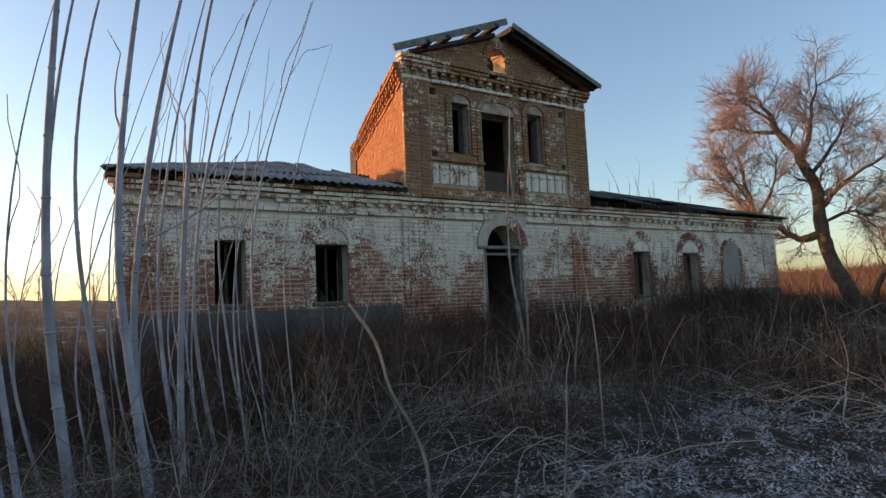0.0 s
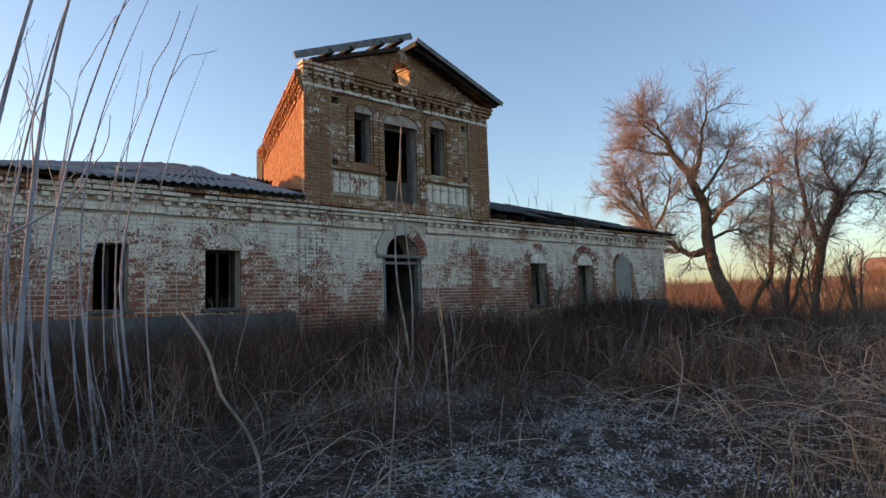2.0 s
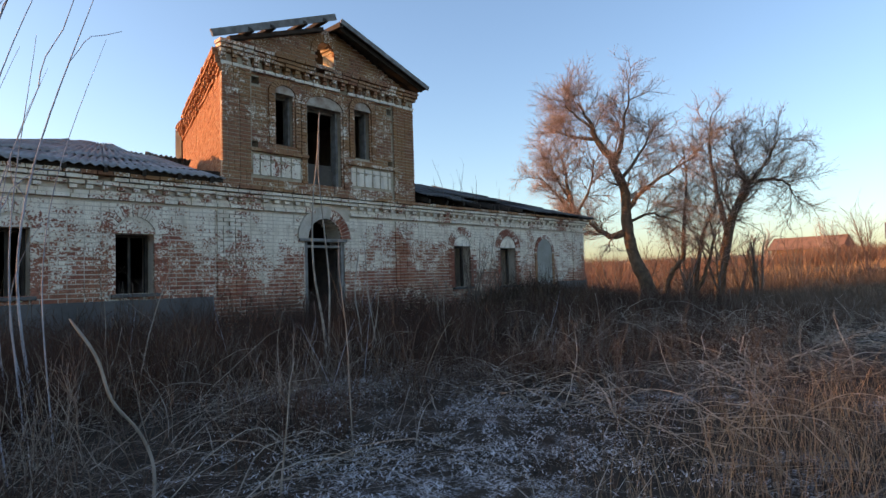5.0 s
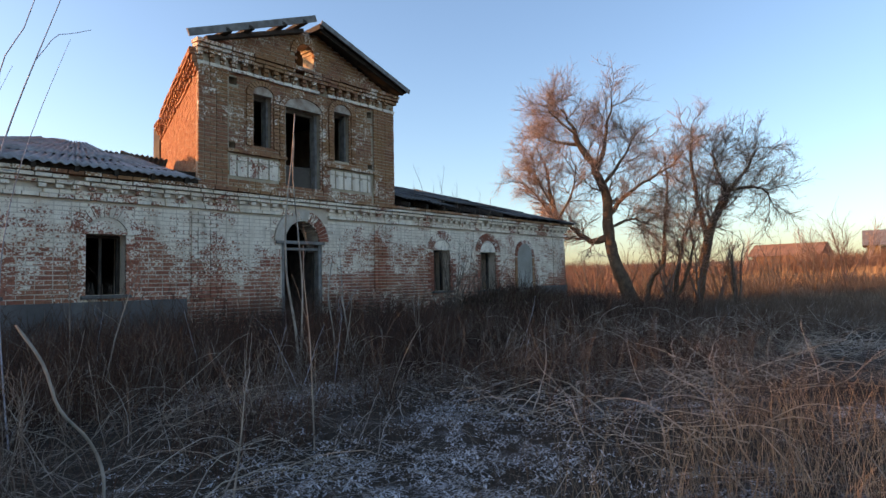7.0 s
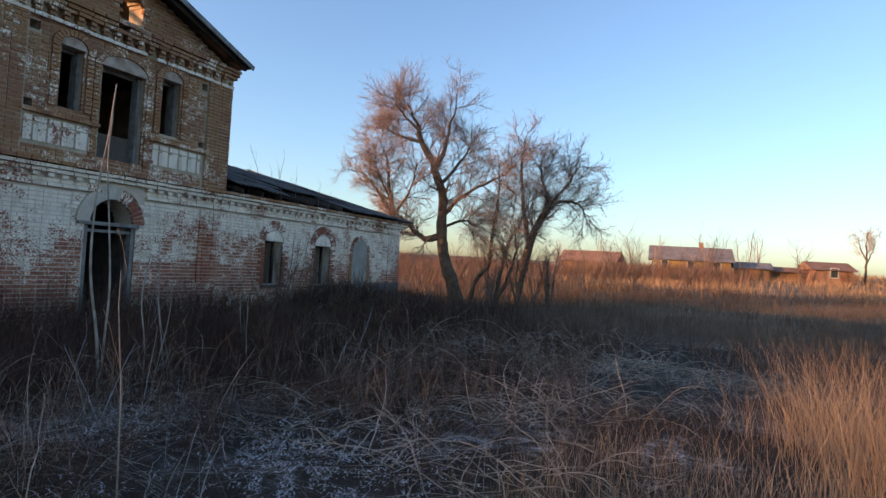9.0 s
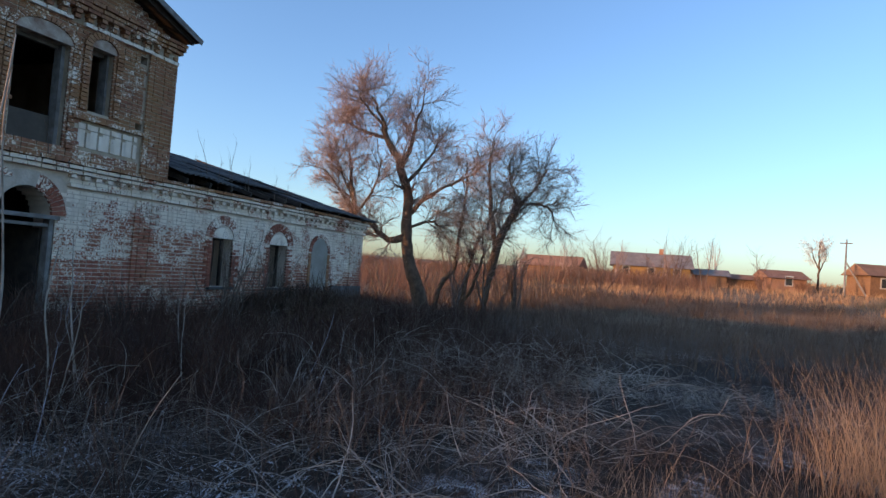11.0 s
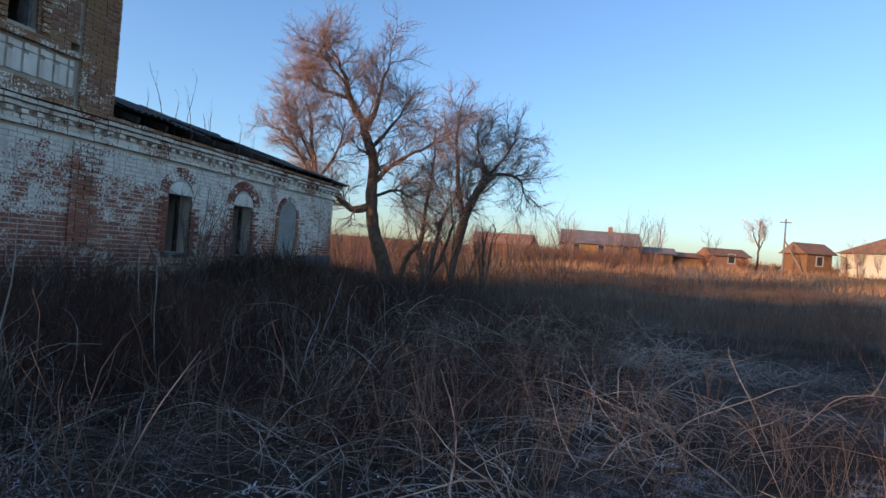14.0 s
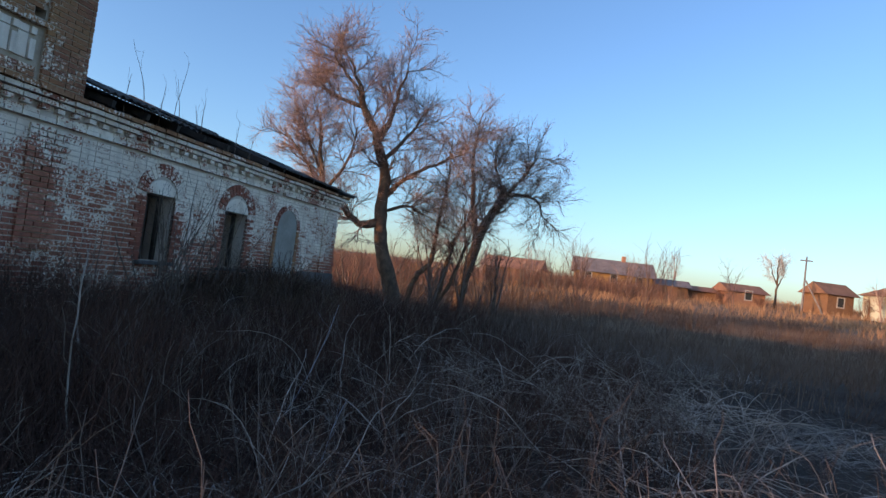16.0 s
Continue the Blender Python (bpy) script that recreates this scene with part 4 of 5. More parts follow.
for i, (b, h, s) in enumerate((((36, -6.2), 4.6, 7), ((38, -8.8), 3.4, 6), ((37.5, -10.3), 4.2, 4), ((47, -10.5), 4.2, 3), ((41, -4.0), 3.6, 6), ((52.0, -18.0), 4.4, 3))):
    sapling(b, h, s, 130 + i, "bare sunlit roadside saplings", BRANCH, 0.2, 0.04, subs=22)

# ---- tall stalks by the path and saplings before the house ----
def stalk(base, h, r, drift, seed):
    """One tall jointed stem that leans by drift (x, y) at its tip."""
    rs = np.random.default_rng(seed)
    z = float(height(*base)) - 0.05
    ph, am, bow = rs.uniform(0, 6.3), rs.uniform(0.015, 0.06), rs.uniform(0.1, 0.36)
    p = []
    for i in range(17):
        t = i / 16
        w = am * math.sin(ph + t * 5.2) * min(1, 3 * t) - bow * math.sin(math.pi * t)
        p.append((np.array([base[0] + drift[0] * t ** 1.5 + w, base[1] + drift[1] * t ** 1.5 - 0.5 * w, z + h * t]), r * (1 - 0.8 * t)))
    ob = tagged(new("tall_stalk"), "tall bluish-grey dead stalk standing in the weeds", "stalk", group="stalks by the path")
    link("stem", tubes("stem", [p], 8), STALK, ob)
    joints = []
    for t in np.arange(0.06, 0.9, 0.085):
        q, d, rr = along(p, min(0.97, t + rs.uniform(-0.02, 0.02)))
        joints.append([(q - d * 0.011, rr), (q - d * 0.003, rr * 1.2), (q + d * 0.003, rr * 1.2), (q + d * 0.011, rr)])
    link("node_growth", tubes("node_growth", joints, 8), STALK, ob)["kind"] = "stuff"
    if rs.random() < 0.5:
        for q in sprout(p, 2, 0.3, 1.2, 0.45, rs, 0.3, 0.1, 6, 0.004, 0.005):
            link("side_shoot", tubes("side_shoot", [q], 4), STALK, ob)
rs0 = np.random.default_rng(3)
# bearing at the foot, bearing at the tip, distance from the start of the path, radius in mm, height
CLUMP = [
    (31.4, 31.6, 4.6, 40, 5.4), (31.5, 30.4, 4.7, 24, 4.6), (33.4, 32.4, 5.6, 15, 4.3), (28.4, 27.4, 5.2, 24, 5.0),
    (26.0, 25.2, 4.7, 36, 5.4), (26.2, 20.2, 5.0, 34, 5.2), (23.6, 17.8, 5.2, 30, 5.2), (23.9, 19.0, 6.0, 19, 5.6),
    (20.8, 16.0, 6.2, 22, 5.0), (18.4, 14.8, 6.8, 16, 5.2), (16.4, 12.0, 7.8, 20, 5.5), (34.6, 35.2, 4.5, 24, 4.7),
    (35.4, 37.5, 4.4, 22, 4.6), (37.6, 41.0, 4.1, 30, 4.4), (23.6, 22.8, 6.6, 11, 4.2), (22.4, 20.6, 7.0, 11, 4.2),
    (19.6, 17.4, 7.4, 11, 4.4), (27.2, 24.0, 6.4, 12, 4.4),
]
for i in range(20):
    f = rs0.uniform(14, 35)
    CLUMP.append((f, f - rs0.uniform(-1.0, 4.0), rs0.uniform(5.4, 8.2), rs0.uniform(7, 13), rs0.uniform(2.2, 4.4)))
for i, (foot, tip, dist, r, h) in enumerate(CLUMP):
    ang = radians(-33.6 + foot)
    side = radians(foot - tip) * dist
    stalk((-9.07 - math.sin(ang) * dist, -11.06 + math.cos(ang) * dist), h, r / 1000, (math.cos(ang) * side, math.sin(ang) * side), 300 + i)
for i, (b, h, r) in enumerate((((-2.4, -4.3), 2.2, 0.016), ((-1.6, -3.6), 2.2, 0.018), ((-5.0, -7.5), 1.9, 0.012), ((-0.5, -4.5), 1.7, 0.012), ((-6.4, -8.3), 1.2, 0.011), ((1.0, -3.0), 1.8, 0.014), ((-5.5, -3.2), 1.9, 0.014))):
    sapling(b, h, 1, 400 + i, "pale thin bare sapling bending in the weeds", PALE_STEM, 0.05, r, name="bare_sapling", subs=3)
for i in range(26):
    b = (rs0.uniform(-7.6, 3.5), rs0.uniform(-6.5, -1.0))
    sapling(b, rs0.uniform(0.9, 1.7), 1, 450 + i, "thin pale dead stem among the weeds", PALE_STEM if i % 2 else STALK, 0.25, 0.009, name="dead_stem", subs=2)
for i, (x, y, h, s) in enumerate(((-4.55, -0.45, 1.9, 10), (-4.2, -0.7, 1.4, 7), (-6.3, -0.6, 1.6, 6), (4.5, -0.7, 2.1, 12), (5.0, -0.6, 2.3, 12), (5.5, -0.7, 1.8, 9), (6.0, -0.9, 1.4, 7), (-3.4, -0.7, 1.3, 9), (-5.4, -0.6, 1.2, 9), (-7.2, -0.6, 1.3, 8), (-4.9, -1.2, 1.5, 10), (8.4, -0.8, 1.0, 8), (-2.2, -0.9, 1.3, 9), (4.0, -1.3, 1.7, 8), (2.9, -1.0, 1.5, 6), (6.5, -0.6, 1.0, 7), (-1.2, -0.8, 1.1, 6), (1.3, -0.9, 1.2, 6))):
    sapling((x, y), h, s, 500 + i, "shrub of thin bare shoots against the brick wall", TWIG_GREY, 0.28, 0.012, subs=4)
for i, (x, h) in enumerate(((4.0, 0.8), (4.3, 1.4), (4.7, 0.9), (5.3, 1.1), (7.6, 0.8), (5.0, 1.3), (5.9, 1.0), (6.1, 0.8), (6.9, 1.0), (0.35, 0.9))):
    sapling((x, 0.0), h, 1, 540 + i, "thin shoot growing from the cornice", TWIG_GREY, 0.08, 0.011, z=3.8, name="cornice_shoot", subs=3)

# ---- weeds and grass ----
PATHXY = np.array([(r[1], r[2]) for r in PATH])
def scatter(n, x0, x1, y0, y1, clear=0.0, clump=0.0, size=0.5):
    p = np.stack([rng.uniform(x0, x1, n), rng.uniform(y0, y1, n)], 1)
    if clump:
        c = np.stack([rng.uniform(x0, x1, int(n * clump)), rng.uniform(y0, y1, int(n * clump))], 1)
        p = c[rng.integers(0, len(c), n)] + rng.normal(0, size, (n, 2))
    q = p[:, 0] - 0.314 * np.clip(p[:, 1], 0, 9)
    keep = ~((q > X0 - 0.1) & (q < X1 + 0.1) & (p[:, 1] > -0.12) & (p[:, 1] < DEPTH + 0.7))
    if clear:
        w = np.concatenate([np.linspace(a, b, 6) for a, b in zip(PATHXY, PATHXY[1:])])
        keep &= np.min(np.linalg.norm(p[:, None] - w[None], axis=2), axis=1) > clear
    return p[keep]

def stuff(ob, label):
    tagged(ob, label, "grass", kind="stuff")

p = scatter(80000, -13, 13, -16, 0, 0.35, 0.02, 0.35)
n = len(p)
stuff(blades("dry_grass", STRAW, p, rng.uniform(0.10, 0.36, n), rng.uniform(0.004, 0.010, n), rng.uniform(0.3, 2.0, n), rng.uniform(0.2, 1.4, n), droop=0.35), "matted dry frosted meadow grass, colour darkened for the shade between stems")
p = scatter(3600, -12, 13, -13, -2.5, 0.55, 0.012, 0.5)
n = len(p)
stuff(blades("fallen_straw", STRAW_PALE, p, rng.uniform(0.35, 1.25, n), rng.uniform(0.005, 0.012, n), rng.uniform(0.8, 2.2, n), rng.uniform(0.6, 2.0, n), 4, droop=0.75), "pale fallen tangled straw stems")
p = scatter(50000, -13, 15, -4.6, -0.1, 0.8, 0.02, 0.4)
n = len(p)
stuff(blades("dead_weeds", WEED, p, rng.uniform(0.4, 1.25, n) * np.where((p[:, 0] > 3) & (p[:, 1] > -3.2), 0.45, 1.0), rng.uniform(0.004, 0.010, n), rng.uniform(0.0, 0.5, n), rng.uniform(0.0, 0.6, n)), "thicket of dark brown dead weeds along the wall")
BRAMBLE = plain("olive_brown_brambles", (0.17, 0.125, 0.07), (0.06, 0.042, 0.028), scale=2.5, bump=0)
p = scatter(9000, 3.4, 9.5, -3.0, -0.5, 0.9, 0.02, 0.4)
n = len(p)
stuff(blades("brambles", BRAMBLE, p, rng.uniform(0.3, 0.8, n), rng.uniform(0.006, 0.014, n), rng.uniform(0.2, 0.9, n), rng.uniform(0.2, 1.2, n), 3, droop=0.4), "tangled olive-brown brambles under the windows")
p = scatter(16000, -13, 13, -9, -3, 1.3, 0.012, 0.4)
n = len(p)
stuff(blades("brown_weeds", WEED, p, rng.uniform(0.3, 0.75, n), rng.uniform(0.004, 0.009, n), rng.uniform(0.0, 0.6, n), rng.uniform(0.0, 0.6, n)), "brown dead weeds in the meadow")
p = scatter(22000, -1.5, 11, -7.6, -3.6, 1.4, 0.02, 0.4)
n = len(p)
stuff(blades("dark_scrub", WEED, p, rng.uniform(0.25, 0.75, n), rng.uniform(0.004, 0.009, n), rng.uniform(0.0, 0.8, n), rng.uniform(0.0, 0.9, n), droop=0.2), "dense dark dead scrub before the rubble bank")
MEADOW = plain("grey_brown_meadow_weeds", (0.16, 0.115, 0.085), (0.07, 0.05, 0.038), scale=0.8, bump=0)
p = scatter(30000, 9, 45, -22, 6, 0, 0.03, 0.9)
n = len(p)
stuff(blades("meadow_weeds", MEADOW, p, rng.uniform(0.3, 0.9, n), rng.uniform(0.010, 0.024, n), rng.uniform(0.0, 0.4, n), rng.uniform(0.0, 0.5, n), 2), "dull brown meadow weeds")
p = scatter(6500, -4.2, 1.6, -16.5, -12.7, 1.3, 0.012, 0.4)
n = len(p)
stuff(blades("golden_grass", GOLD, p, rng.uniform(0.4, 1.65, n), rng.uniform(0.003, 0.008, n), rng.uniform(0.0, 0.35, n), rng.uniform(0.0, 0.5, n)), "tall golden dry grass")
p = scatter(6500, -5.5, 5.5, -13.4, -9.4, 0.75, 0.03, 0.35)
p = p[p[:, 1] < -10.1 - 0.12 * (p[:, 0] + 3) + rng.normal(0, 0.35, len(p))]
p = p[p[:, 0] < rng.normal(-0.9, 0.5, len(p))]
n = len(p)
stuff(blades("golden_meadow_grass", GOLD, p, rng.uniform(0.2, 0.75, n), rng.uniform(0.003, 0.007, n), rng.uniform(0.0, 0.3, n), rng.uniform(0.0, 0.5, n), 4), "knee-high pale golden dry grass")
p = scatter(26000, 24, 70, 4, 45, 0, 0.02, 1.2)
n = len(p)
stuff(blades("reed_field", BRUSH, p, rng.uniform(0.5, 1.5, n), rng.uniform(0.02, 0.045, n), rng.uniform(0.0, 0.25, n), rng.uniform(0.0, 0.4, n), 2), "sunlit field of reddish-brown reeds and brush")
p = scatter(5000, 56, 68, -13, 5, 0, 0.02, 1.2)
n = len(p)
stuff(blades("brush", BRUSH, p, rng.uniform(0.9, 2.0, n), rng.uniform(0.03, 0.06, n), rng.uniform(0.0, 0.25, n), rng.uniform(0.0, 0.4, n), 2), "reddish-brown brush before the village gardens")
p = scatter(16000, 40, 110, -50, 4, 0, 0.02, 1.5)
n = len(p)
stuff(blades("far_grass", REED, p, rng.uniform(0.3, 0.8, n), rng.uniform(0.04, 0.09, n), rng.uniform(0.0, 0.35, n), rng.uniform(0.0, 0.4, n), 2), "far sunlit dry grass")
p = scatter(16000, -60, -9, 2, 60, 0, 0.02, 1.5)
n = len(p)
stuff(blades("west_field_grass", REED, p, rng.uniform(0.4, 1.0, n), rng.uniform(0.02, 0.05, n), rng.uniform(0.0, 0.35, n), rng.uniform(0.0, 0.4, n), 2), "dry grass of the field beyond the house")
p = scatter(15000, -11, 1.5, -12.5, -5.5, 0.25, 0.03, 0.3)
n = len(p)
TURF = plain("brown_trodden_grass", (0.17, 0.115, 0.08), (0.05, 0.034, 0.026), scale=2.0, bump=0)
stuff(blades("trodden_grass", TURF, p, rng.uniform(0.08, 0.32, n), rng.uniform(0.003, 0.007, n), rng.uniform(0.1, 1.1, n), rng.uniform(0.1, 1.0, n), 3, droop=0.25), "short brown trodden grass beside the path")
FROST = plain("frosted_leaf_litter", (0.62, 0.64, 0.68), (0.30, 0.29, 0.29), scale=6.0, bump=0)
LITTER = plain("dark_leaf_litter", (0.10, 0.07, 0.05), (0.03, 0.022, 0.017), scale=3.0, bump=0)
def litter(name, material, p, label):
    n = len(p)
    stuff(blades(name, material, p, rng.uniform(0.01, 0.035, n), rng.uniform(0.006, 0.022, n), rng.uniform(0.5, 2.5, n), rng.uniform(0.0, 1.0, n), 2, z=height(p[:, 0], p[:, 1]) + rng.uniform(0.0, 0.07, n)), label)
litter("leaf_litter", LITTER, scatter(26000, -11, 8, -12.5, -2.5, 0.3, 0.006, 0.6), "dark dead leaves scattered on the ground")
patches = np.array([(-6.4, -8.7), (-5.5, -8.9), (-4.7, -8.1), (-3.8, -8.7), (-3.1, -7.6), (-4.3, -9.5), (-2.4, -8.3), (-5.9, -7.4), (-7.6, -8.6), (-3.4, -5.6), (-2.0, -4.0), (-8.0, -9.4)])
p = patches[rng.integers(0, len(patches), 24000)] + rng.normal(0, 0.55, (24000, 2))
keep = np.sin(p[:, 0] * 7 + 2 * np.sin(p[:, 1] * 5)) * np.sin(p[:, 1] * 8 + 2 * np.sin(p[:, 0] * 4)) > rng.uniform(-0.5, 0.5, len(p))
litter("frosted_leaves", FROST, p[keep], "thin frost and snow caught on ground litter in patches")
def weed_stems(name, material, n, x0, x1, y0, y1, lo, hi, r, seed, label):
    """Branching dead stems, too many to count."""
    rs = np.random.default_rng(seed)
    paths = []
    for q in scatter(n, x0, x1, y0, y1, 1.9, 0.08, 0.6):
        s = grow((*q, float(height(*q)) - 0.04), (rs.normal(0, .35), rs.normal(0, .35), 1), rs.uniform(lo, hi), r * rs.uniform(0.6, 1.3), r * 0.4, rs, 5, 0.16, 0)
        paths += [s] + sprout(s, 4, 0.25, 0.32, 0.6, rs, 0.7, 0.05, 3, r * 0.3, r * 0.45)
    stuff(link(name, tubes(name, paths, 3), material), label)
weed_stems("pale_weed_stems", PALE_STEM, 420, -11.5, 9, -10.5, -1.2, 0.35, 1.0, 0.0048, 21, "pale branching dead weed stems")
weed_stems("grey_weed_stems", TWIG_GREY, 520, -11.5, 7, -10.4, -1.2, 0.35, 0.9, 0.005, 22, "grey-brown branching dead weed stems")
weed_stems("brown_weed_stems", TWIG_GREY, 1100, -11.5, 12, -9.4, -0.6, 0.5, 1.2, 0.006, 23, "brown branching dead weed stems")
weed_stems("bank_scrub", WEED, 420, 3.0, 13.5, -2.6, -0.3, 0.3, 0.65, 0.009, 24, "dark scrub on the rubble bank by the wall")
weed_stems("plinth_weeds", WEED, 420, -8.0, -2.4, -2.4, -0.3, 0.7, 1.5, 0.008, 25, "tall dark branching weeds before the plinth")
weed_stems("scrub_stems", WEED, 520, 0.0, 10.0, -7.2, -2.4, 0.4, 0.9, 0.007, 26, "dark branching dead scrub before the bank")
def fallen_stems(name, n, seed, area, rise, r0):
    """Long bent stems that lie tangled over the meadow."""
    rs = np.random.default_rng(seed)
    paths = []
    for q in scatter(n, *area, 0.9, 0.05, 0.6):
        a = rs.normal(0.3, 1.0)
        p = grow((*q, float(height(*q)) + 0.02), (math.cos(a), math.sin(a), rs.uniform(0.2, rise)), rs.uniform(0.7, 1.9), r0 * rs.uniform(0.6, 1.3), 0.0025, rs, 9, 0.14, -0.12)
        paths.append([(np.array([*c[:2], max(c[2], float(height(c[0], c[1])) + 0.02)]), r) for c, r in p])
        if rs.random() < 0.4:
            paths += sprout(paths[-1], 2, 0.3, 0.4, 0.6, rs, 0.6, -0.03, 3, 0.0018, 0.003)
    stuff(link(name, tubes(name, paths, 4), STRAW_PALE), "long pale bent stems lying tangled on the meadow")
fallen_stems("fallen_stems", 650, 33, (-11.5, 11, -11, -2.2), 0.9, 0.0065)
fallen_stems("tangled_stems", 620, 34, (-2.5, 7.0, -10.2, -5.2), 1.0, 0.0075)
for pts in ([(-2.8, -3.9, 0.1, 0.04), (-2.86, -3.86, 1.0, 0.034), (-2.98, -3.8, 1.9, 0.028), (-2.94, -3.74, 2.9, 0.022), (-2.8, -3.7, 3.8, 0.015), (-2.72, -3.68, 4.6, 0.007)],
            [(-2.72, -3.8, 0.1, 0.034), (-2.7, -3.8, 0.9, 0.028), (-2.62, -3.72, 1.7, 0.024), (-2.66, -3.66, 2.6, 0.018), (-2.72, -3.62, 3.5, 0.012), (-2.68, -3.6, 4.2, 0.006)],
            [(-2.2, -4.0, 0.1, 0.02), (-2.15, -3.95, 0.8, 0.017), (-2.22, -3.9, 1.5, 0.012), (-2.12, -3.9, 2.2, 0.006)]):
    st = tagged(new("bare_sapling"), "long pale bare sapling swaying before the doorway", "sapling")
    link("stem", tubes("stem", [smooth_path([(*q[:3], q[3] * 0.62) for q in pts])], 7), PALE_STEM, st)
bent = tagged(new("bent_sapling"), "pale bent sapling leaning out of the weeds", "sapling")
link("stem", tubes("stem", [smooth_path([(-7.05, -7.75, 0.12, 0.013), (-6.98, -7.6, 0.42, 0.012), (-7.06, -7.56, 0.68, 0.011), (-7.28, -7.7, 0.95, 0.009), (-7.38, -7.72, 1.25, 0.007), (-7.5, -7.6, 1.5, 0.006)])], 7), PALE_STEM, bent)
# an unseen thicket, added to shade the meadow from the low sun
def thicket(a, b, n, h, seed):
    rs = np.random.default_rng(seed)
    paths = []
    for i in range(n):
        q = np.array(a) + (np.array(b) - np.array(a)) * rs.random() + rs.normal(0, 0.6, 2)
        s = grow((*q, float(height(*q)) - 0.1), (rs.normal(0, .25), rs.normal(0, .25), 1), h * rs.uniform(0.7, 1.05), 0.06, 0.02, rs, 5, 0.12, 0)
        paths += [s] + sprout(s, 14, 0.03, 1.3, 0.7, rs, 0.9, 0.02, 3, 0.03, 0.05)
    tagged(link("willow_thicket", tubes("willow_thicket", paths, 3), TWIG_GREY), "unseen bare thicket added to shade the meadow", "bushes", kind="stuff")
thicket((-33.5, 17.0), (-25.0, 26.0), 520, 6.2, 5)

# ---- far houses ----
def glazing(parent, x, z, w, h, y):
    win = new("window")
    win.parent = parent
    for it in ((x - w / 2, y - 0.06, z, x + w / 2, y, z + 0.12), (x - w / 2, y - 0.06, z + h - 0.12, x + w / 2, y, z + h), (x - w / 2, y - 0.06, z + 0.07, x - w / 2 + 0.12, y, z + h - 0.12), (x + w / 2 - 0.12, y - 0.06, z + 0.07, x + w / 2, y, z + h - 0.12)):
        box_part("frame", it, TRIM, win)
    box_part("pane", (x - w / 2 + 0.12, y - 0.03, z + 0.07, x + w / 2 - 0.12, y - 0.01, z + h - 0.12), GLASS, win)
GLASS = plain("dark_window_glass", (0.04, 0.05, 0.06), (0.03, 0.035, 0.04), rough=0.08, bump=0)
TRIM = plain("white_window_trim", (0.45, 0.44, 0.42), (0.35, 0.34, 0.32))
YELLOW = plain("faded_yellow_boards", (0.36, 0.23, 0.09), (0.27, 0.17, 0.075))
TIMBER = plain("brown_log_wall", (0.24, 0.14, 0.08), (0.15, 0.09, 0.055))
PALE_GREEN = plain("pale_green_board_wall", (0.55, 0.60, 0.50), (0.45, 0.48, 0.40))
REDBRICK = plain("red_brick_house_wall", (0.38, 0.21, 0.135), (0.27, 0.15, 0.10))
ROOF_GREY = plain("grey_sheet_roof", (0.26, 0.23, 0.21), (0.18, 0.16, 0.15), scale=1.0)
ROOF_BROWN = plain("brown_sheet_roof", (0.26, 0.155, 0.10), (0.19, 0.115, 0.08), scale=1.0)
ROOF_RUST = plain("rust_red_roof", (0.30, 0.165, 0.11), (0.22, 0.125, 0.085), scale=1.0)

def cottage(name, at, turn, w, d, h, rise, wall_m, roof_m, label, windows=2, hip=0.0, chimney=True, cat="house"):
    """A village house: walls, gabled or hipped roof with eaves, windows on the side facing -y, a chimney."""
    ob = tagged(new(name), label, cat)
    ob.matrix_world = pose(at[0], at[1], float(height(*at)) - 0.1, 0, 0, turn)
    box_part("wall", (-w / 2, -d / 2, 0, w / 2, d / 2, h), wall_m, ob, "", 0.03)
    e = 0.45
    bm = bmesh.new()
    q = [(-w / 2 - e, -d / 2 - e, h - 0.12), (w / 2 + e, -d / 2 - e, h - 0.12), (w / 2 + e, d / 2 + e, h - 0.12), (-w / 2 - e, d / 2 + e, h - 0.12), (-w / 2 - e + hip, 0, h + rise), (w / 2 + e - hip, 0, h + rise)]
    v = [bm.verts.new(c) for c in q]
    for f in ((0, 1, 5, 4), (2, 3, 4, 5), (1, 2, 5), (3, 0, 4), (3, 2, 1, 0)):
        bm.faces.new([v[i] for i in f])
    part("roof", bm, roof_m, ob)
    for i in range(windows):
        glazing(ob, -w / 2 + w * (i + 0.5) / windows, h * 0.38, 0.9, 1.2, -d / 2)
    if chimney:
        box_part("chimney", (w * 0.12, -0.3, h + rise * 0.5, w * 0.12 + 0.5, 0.3, h + rise + 0.6), REDBRICK, ob, "", 0.02)
    return ob
cottage("village_house", (73, -7.6), -84, 8.8, 7, 2.1, 1.7, YELLOW, ROOF_GREY, "yellow boarded village house under a grey gabled roof", 3)
cottage("lean_to_shed", (74, -14.6), -84, 3.4, 4, 1.5, 0.7, TIMBER, ROOF_GREY, "low dark timber shed beside the yellow house", 0, chimney=False, cat="shed")
cottage("brick_cottage", (74, -22.3), -80, 3.7, 6, 1.6, 0.9, REDBRICK, ROOF_RUST, "small ruined red brick cottage with a rusty roof", 1, chimney=False)
cottage("garden_shed", (75, -18.0), -80, 4.0, 3, 1.2, 0.5, TIMBER, ROOF_RUST, "low brown timber garden shed", 0, chimney=False, cat="shed")
cottage("log_barn", (72, -31.0), -70, 3.0, 4, 2.4, 1.2, TIMBER, ROOF_BROWN, "leaning brown log barn", 1, chimney=False, cat="barn")
cottage("green_house", (68.5, -39.5), -62, 9, 8, 2.7, 1.9, PALE_GREEN, ROOF_BROWN, "pale green village house under a brown hipped roof", 3, hip=2.6)
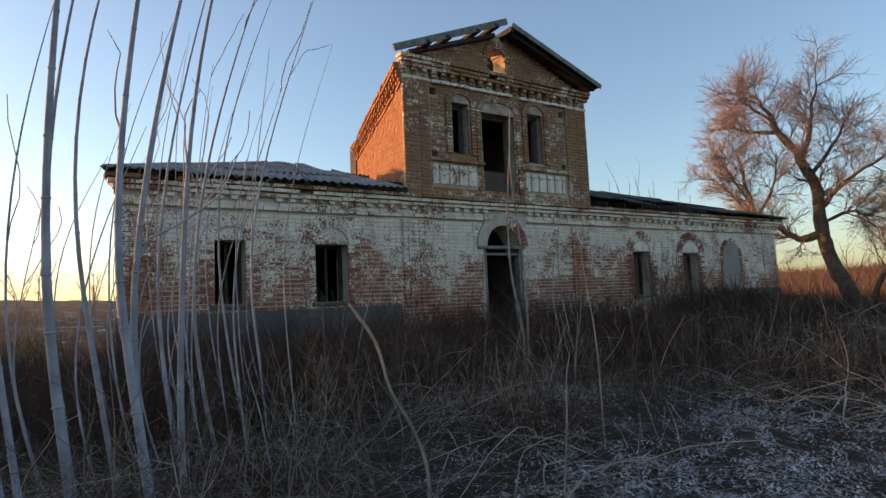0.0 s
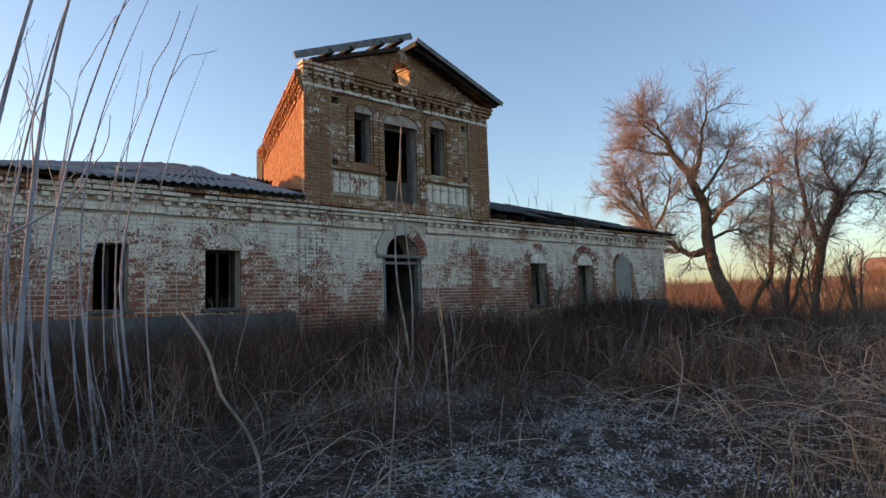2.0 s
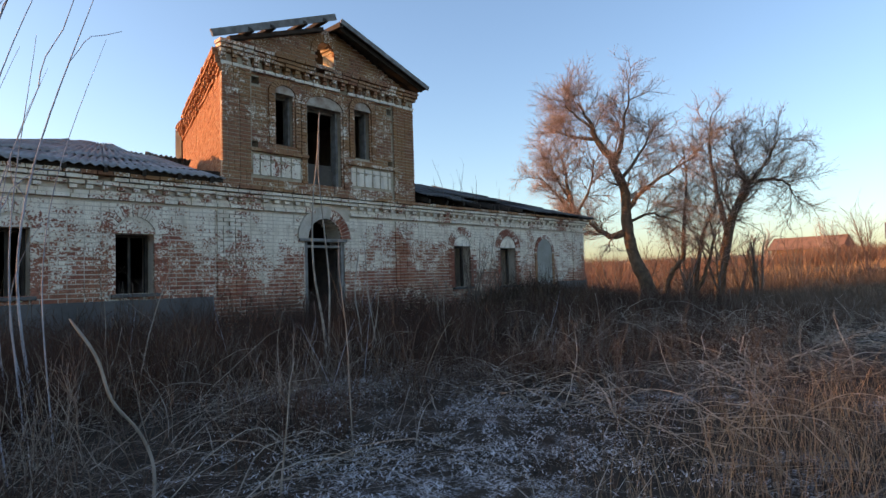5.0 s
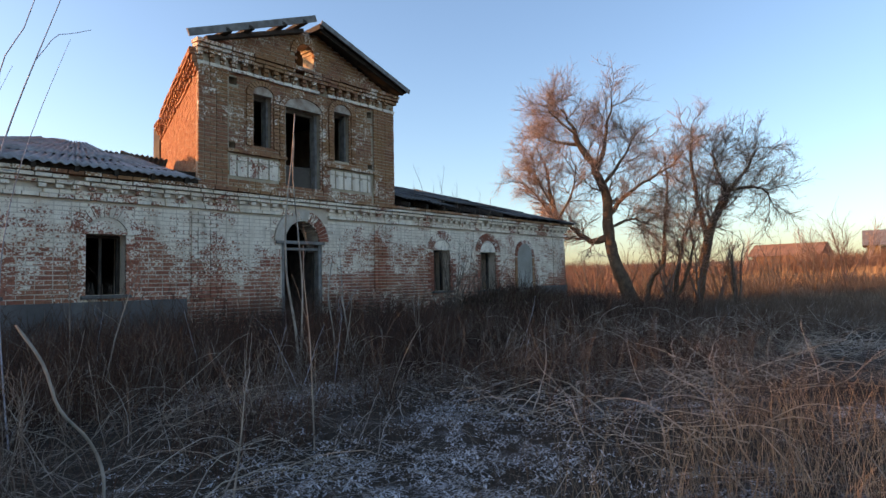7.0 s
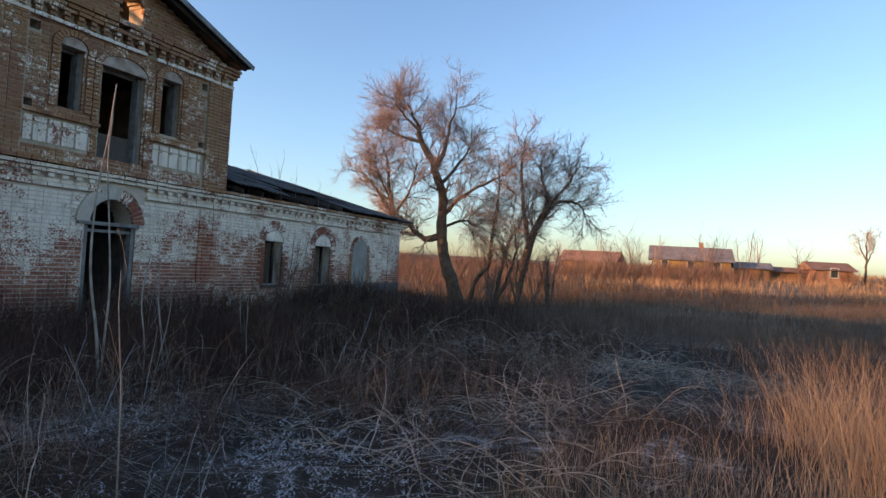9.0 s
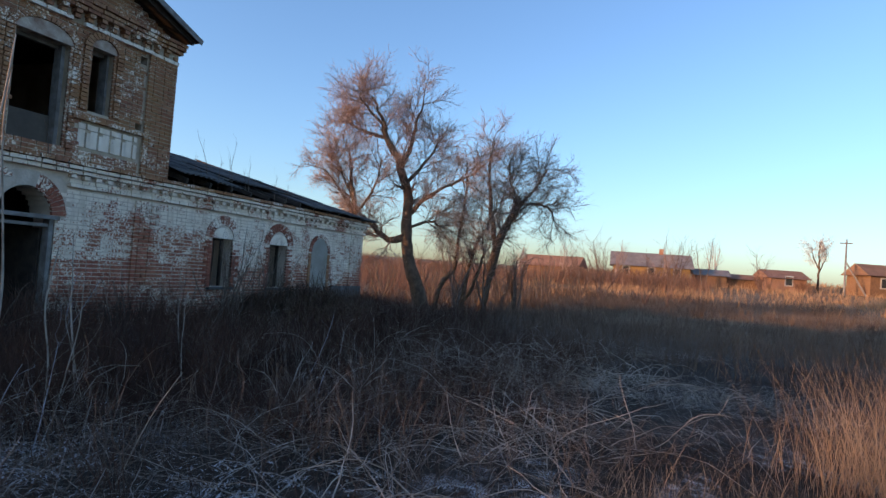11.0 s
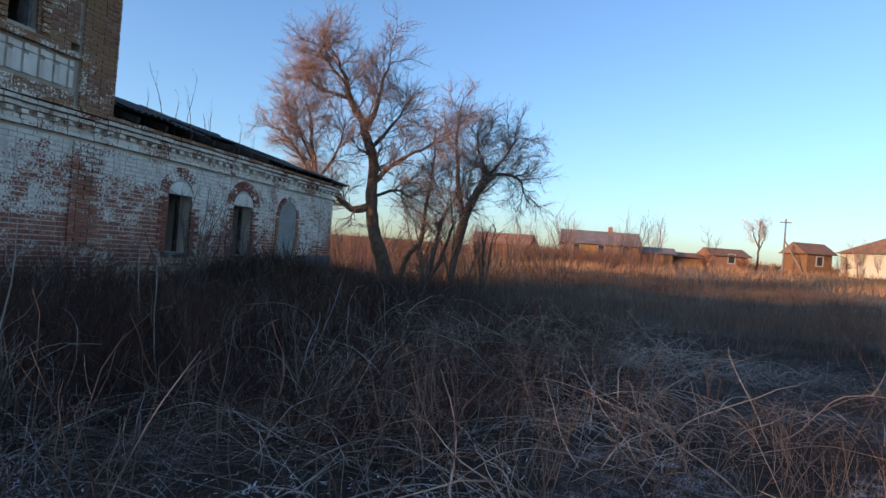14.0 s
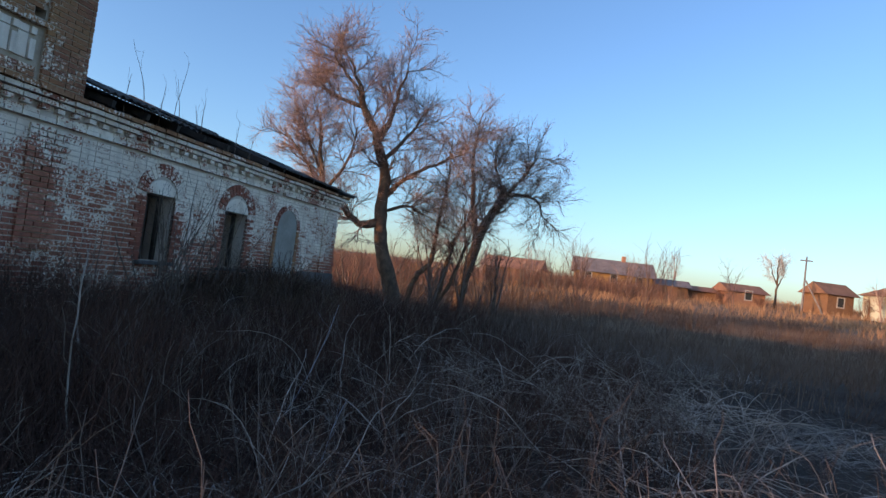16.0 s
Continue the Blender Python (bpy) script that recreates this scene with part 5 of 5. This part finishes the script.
cottage("red_roofed_barn", (73, 4.5), -95, 7.0, 5, 1.4, 1.4, TIMBER, ROOF_RUST, "long barn with a rust-red roof behind the willows", 0, chimney=False, cat="barn")
pole = tagged(new("utility_pole"), "grey wooden utility pole with a slanting brace", "pole")
pz = float(height(70, -28.0))
link("post", tubes("post", [[((70, -28.0, pz - 0.3), 0.12), ((70, -28.0, pz + 6.2), 0.08)]], 8), WOOD_GREY, pole)
link("brace", tubes("brace", [[((70, -30.2, pz - 0.2), 0.1), ((70, -28.1, pz + 3.6), 0.08)]], 8), WOOD_GREY, pole)
link("crossarm", boxes("crossarm", [(69.95, -28.6, pz + 5.7, 70.05, -27.4, pz + 5.82)]), WOOD_GREY, pole)
BIRCH = plain("pale_birch_twigs", (0.62, 0.56, 0.48), (0.45, 0.40, 0.34), scale=3, bump=0)
big_tree((74, -26.2), [
    [(0, 0, 0, .16), (.1, 2.2, 0, .13), (0, 4.4, 0, .09), (.1, 6.0, 0, .04)],
    [(.1, 2.4, 0, .08), (.7, 3.9, 0, .06), (1.0, 5.2, .1, .03)],
    [(.1, 2.8, 0, .08), (-.6, 4.2, 0, .06), (-.9, 5.4, 0, .03)],
], 15, (8, 7, 6), "pale bare birch beside the village houses", reach=1.3, name="birch_tree", middle=BIRCH, fine=BIRCH)
for i, b in enumerate(((69, -34.0), (69.5, -35.2), (68.6, -35.9), (71, -24.0), (70, -20.0))):
    sapling(b, 2.6 if i < 3 else 1.6, 14, 690 + i, "dense sunlit orange-brown garden bush", BRUSH, 0.4, 0.05, subs=18)
for i, (b, h, s, m) in enumerate((((80, -15.5), 5.0, 4, TWIG), ((62, -13.5), 5.2, 2, TWIG_GREY), ((67, -34.5), 4.0, 7, TWIG), ((66, -36.0), 3.6, 7, TWIG), ((66, -9.5), 3.8, 5, TWIG), ((64, -4.0), 4.4, 5, TWIG), ((60, 0.5), 4.0, 6, TWIG), ((58, 5.5), 3.6, 6, TWIG))):
    sapling(b, h, s, 700 + i, "bare tree near the village houses", m, 0.2, 0.07, subs=16)
for i in range(16):
    sapling((-46 + i * 3.1 + rs0.uniform(-1, 1), 52 + rs0.uniform(-6, 8)), rs0.uniform(3, 5.5), 5, 760 + i, "distant bare bush on the field's edge", TWIG, 0.25, 0.07, subs=12)
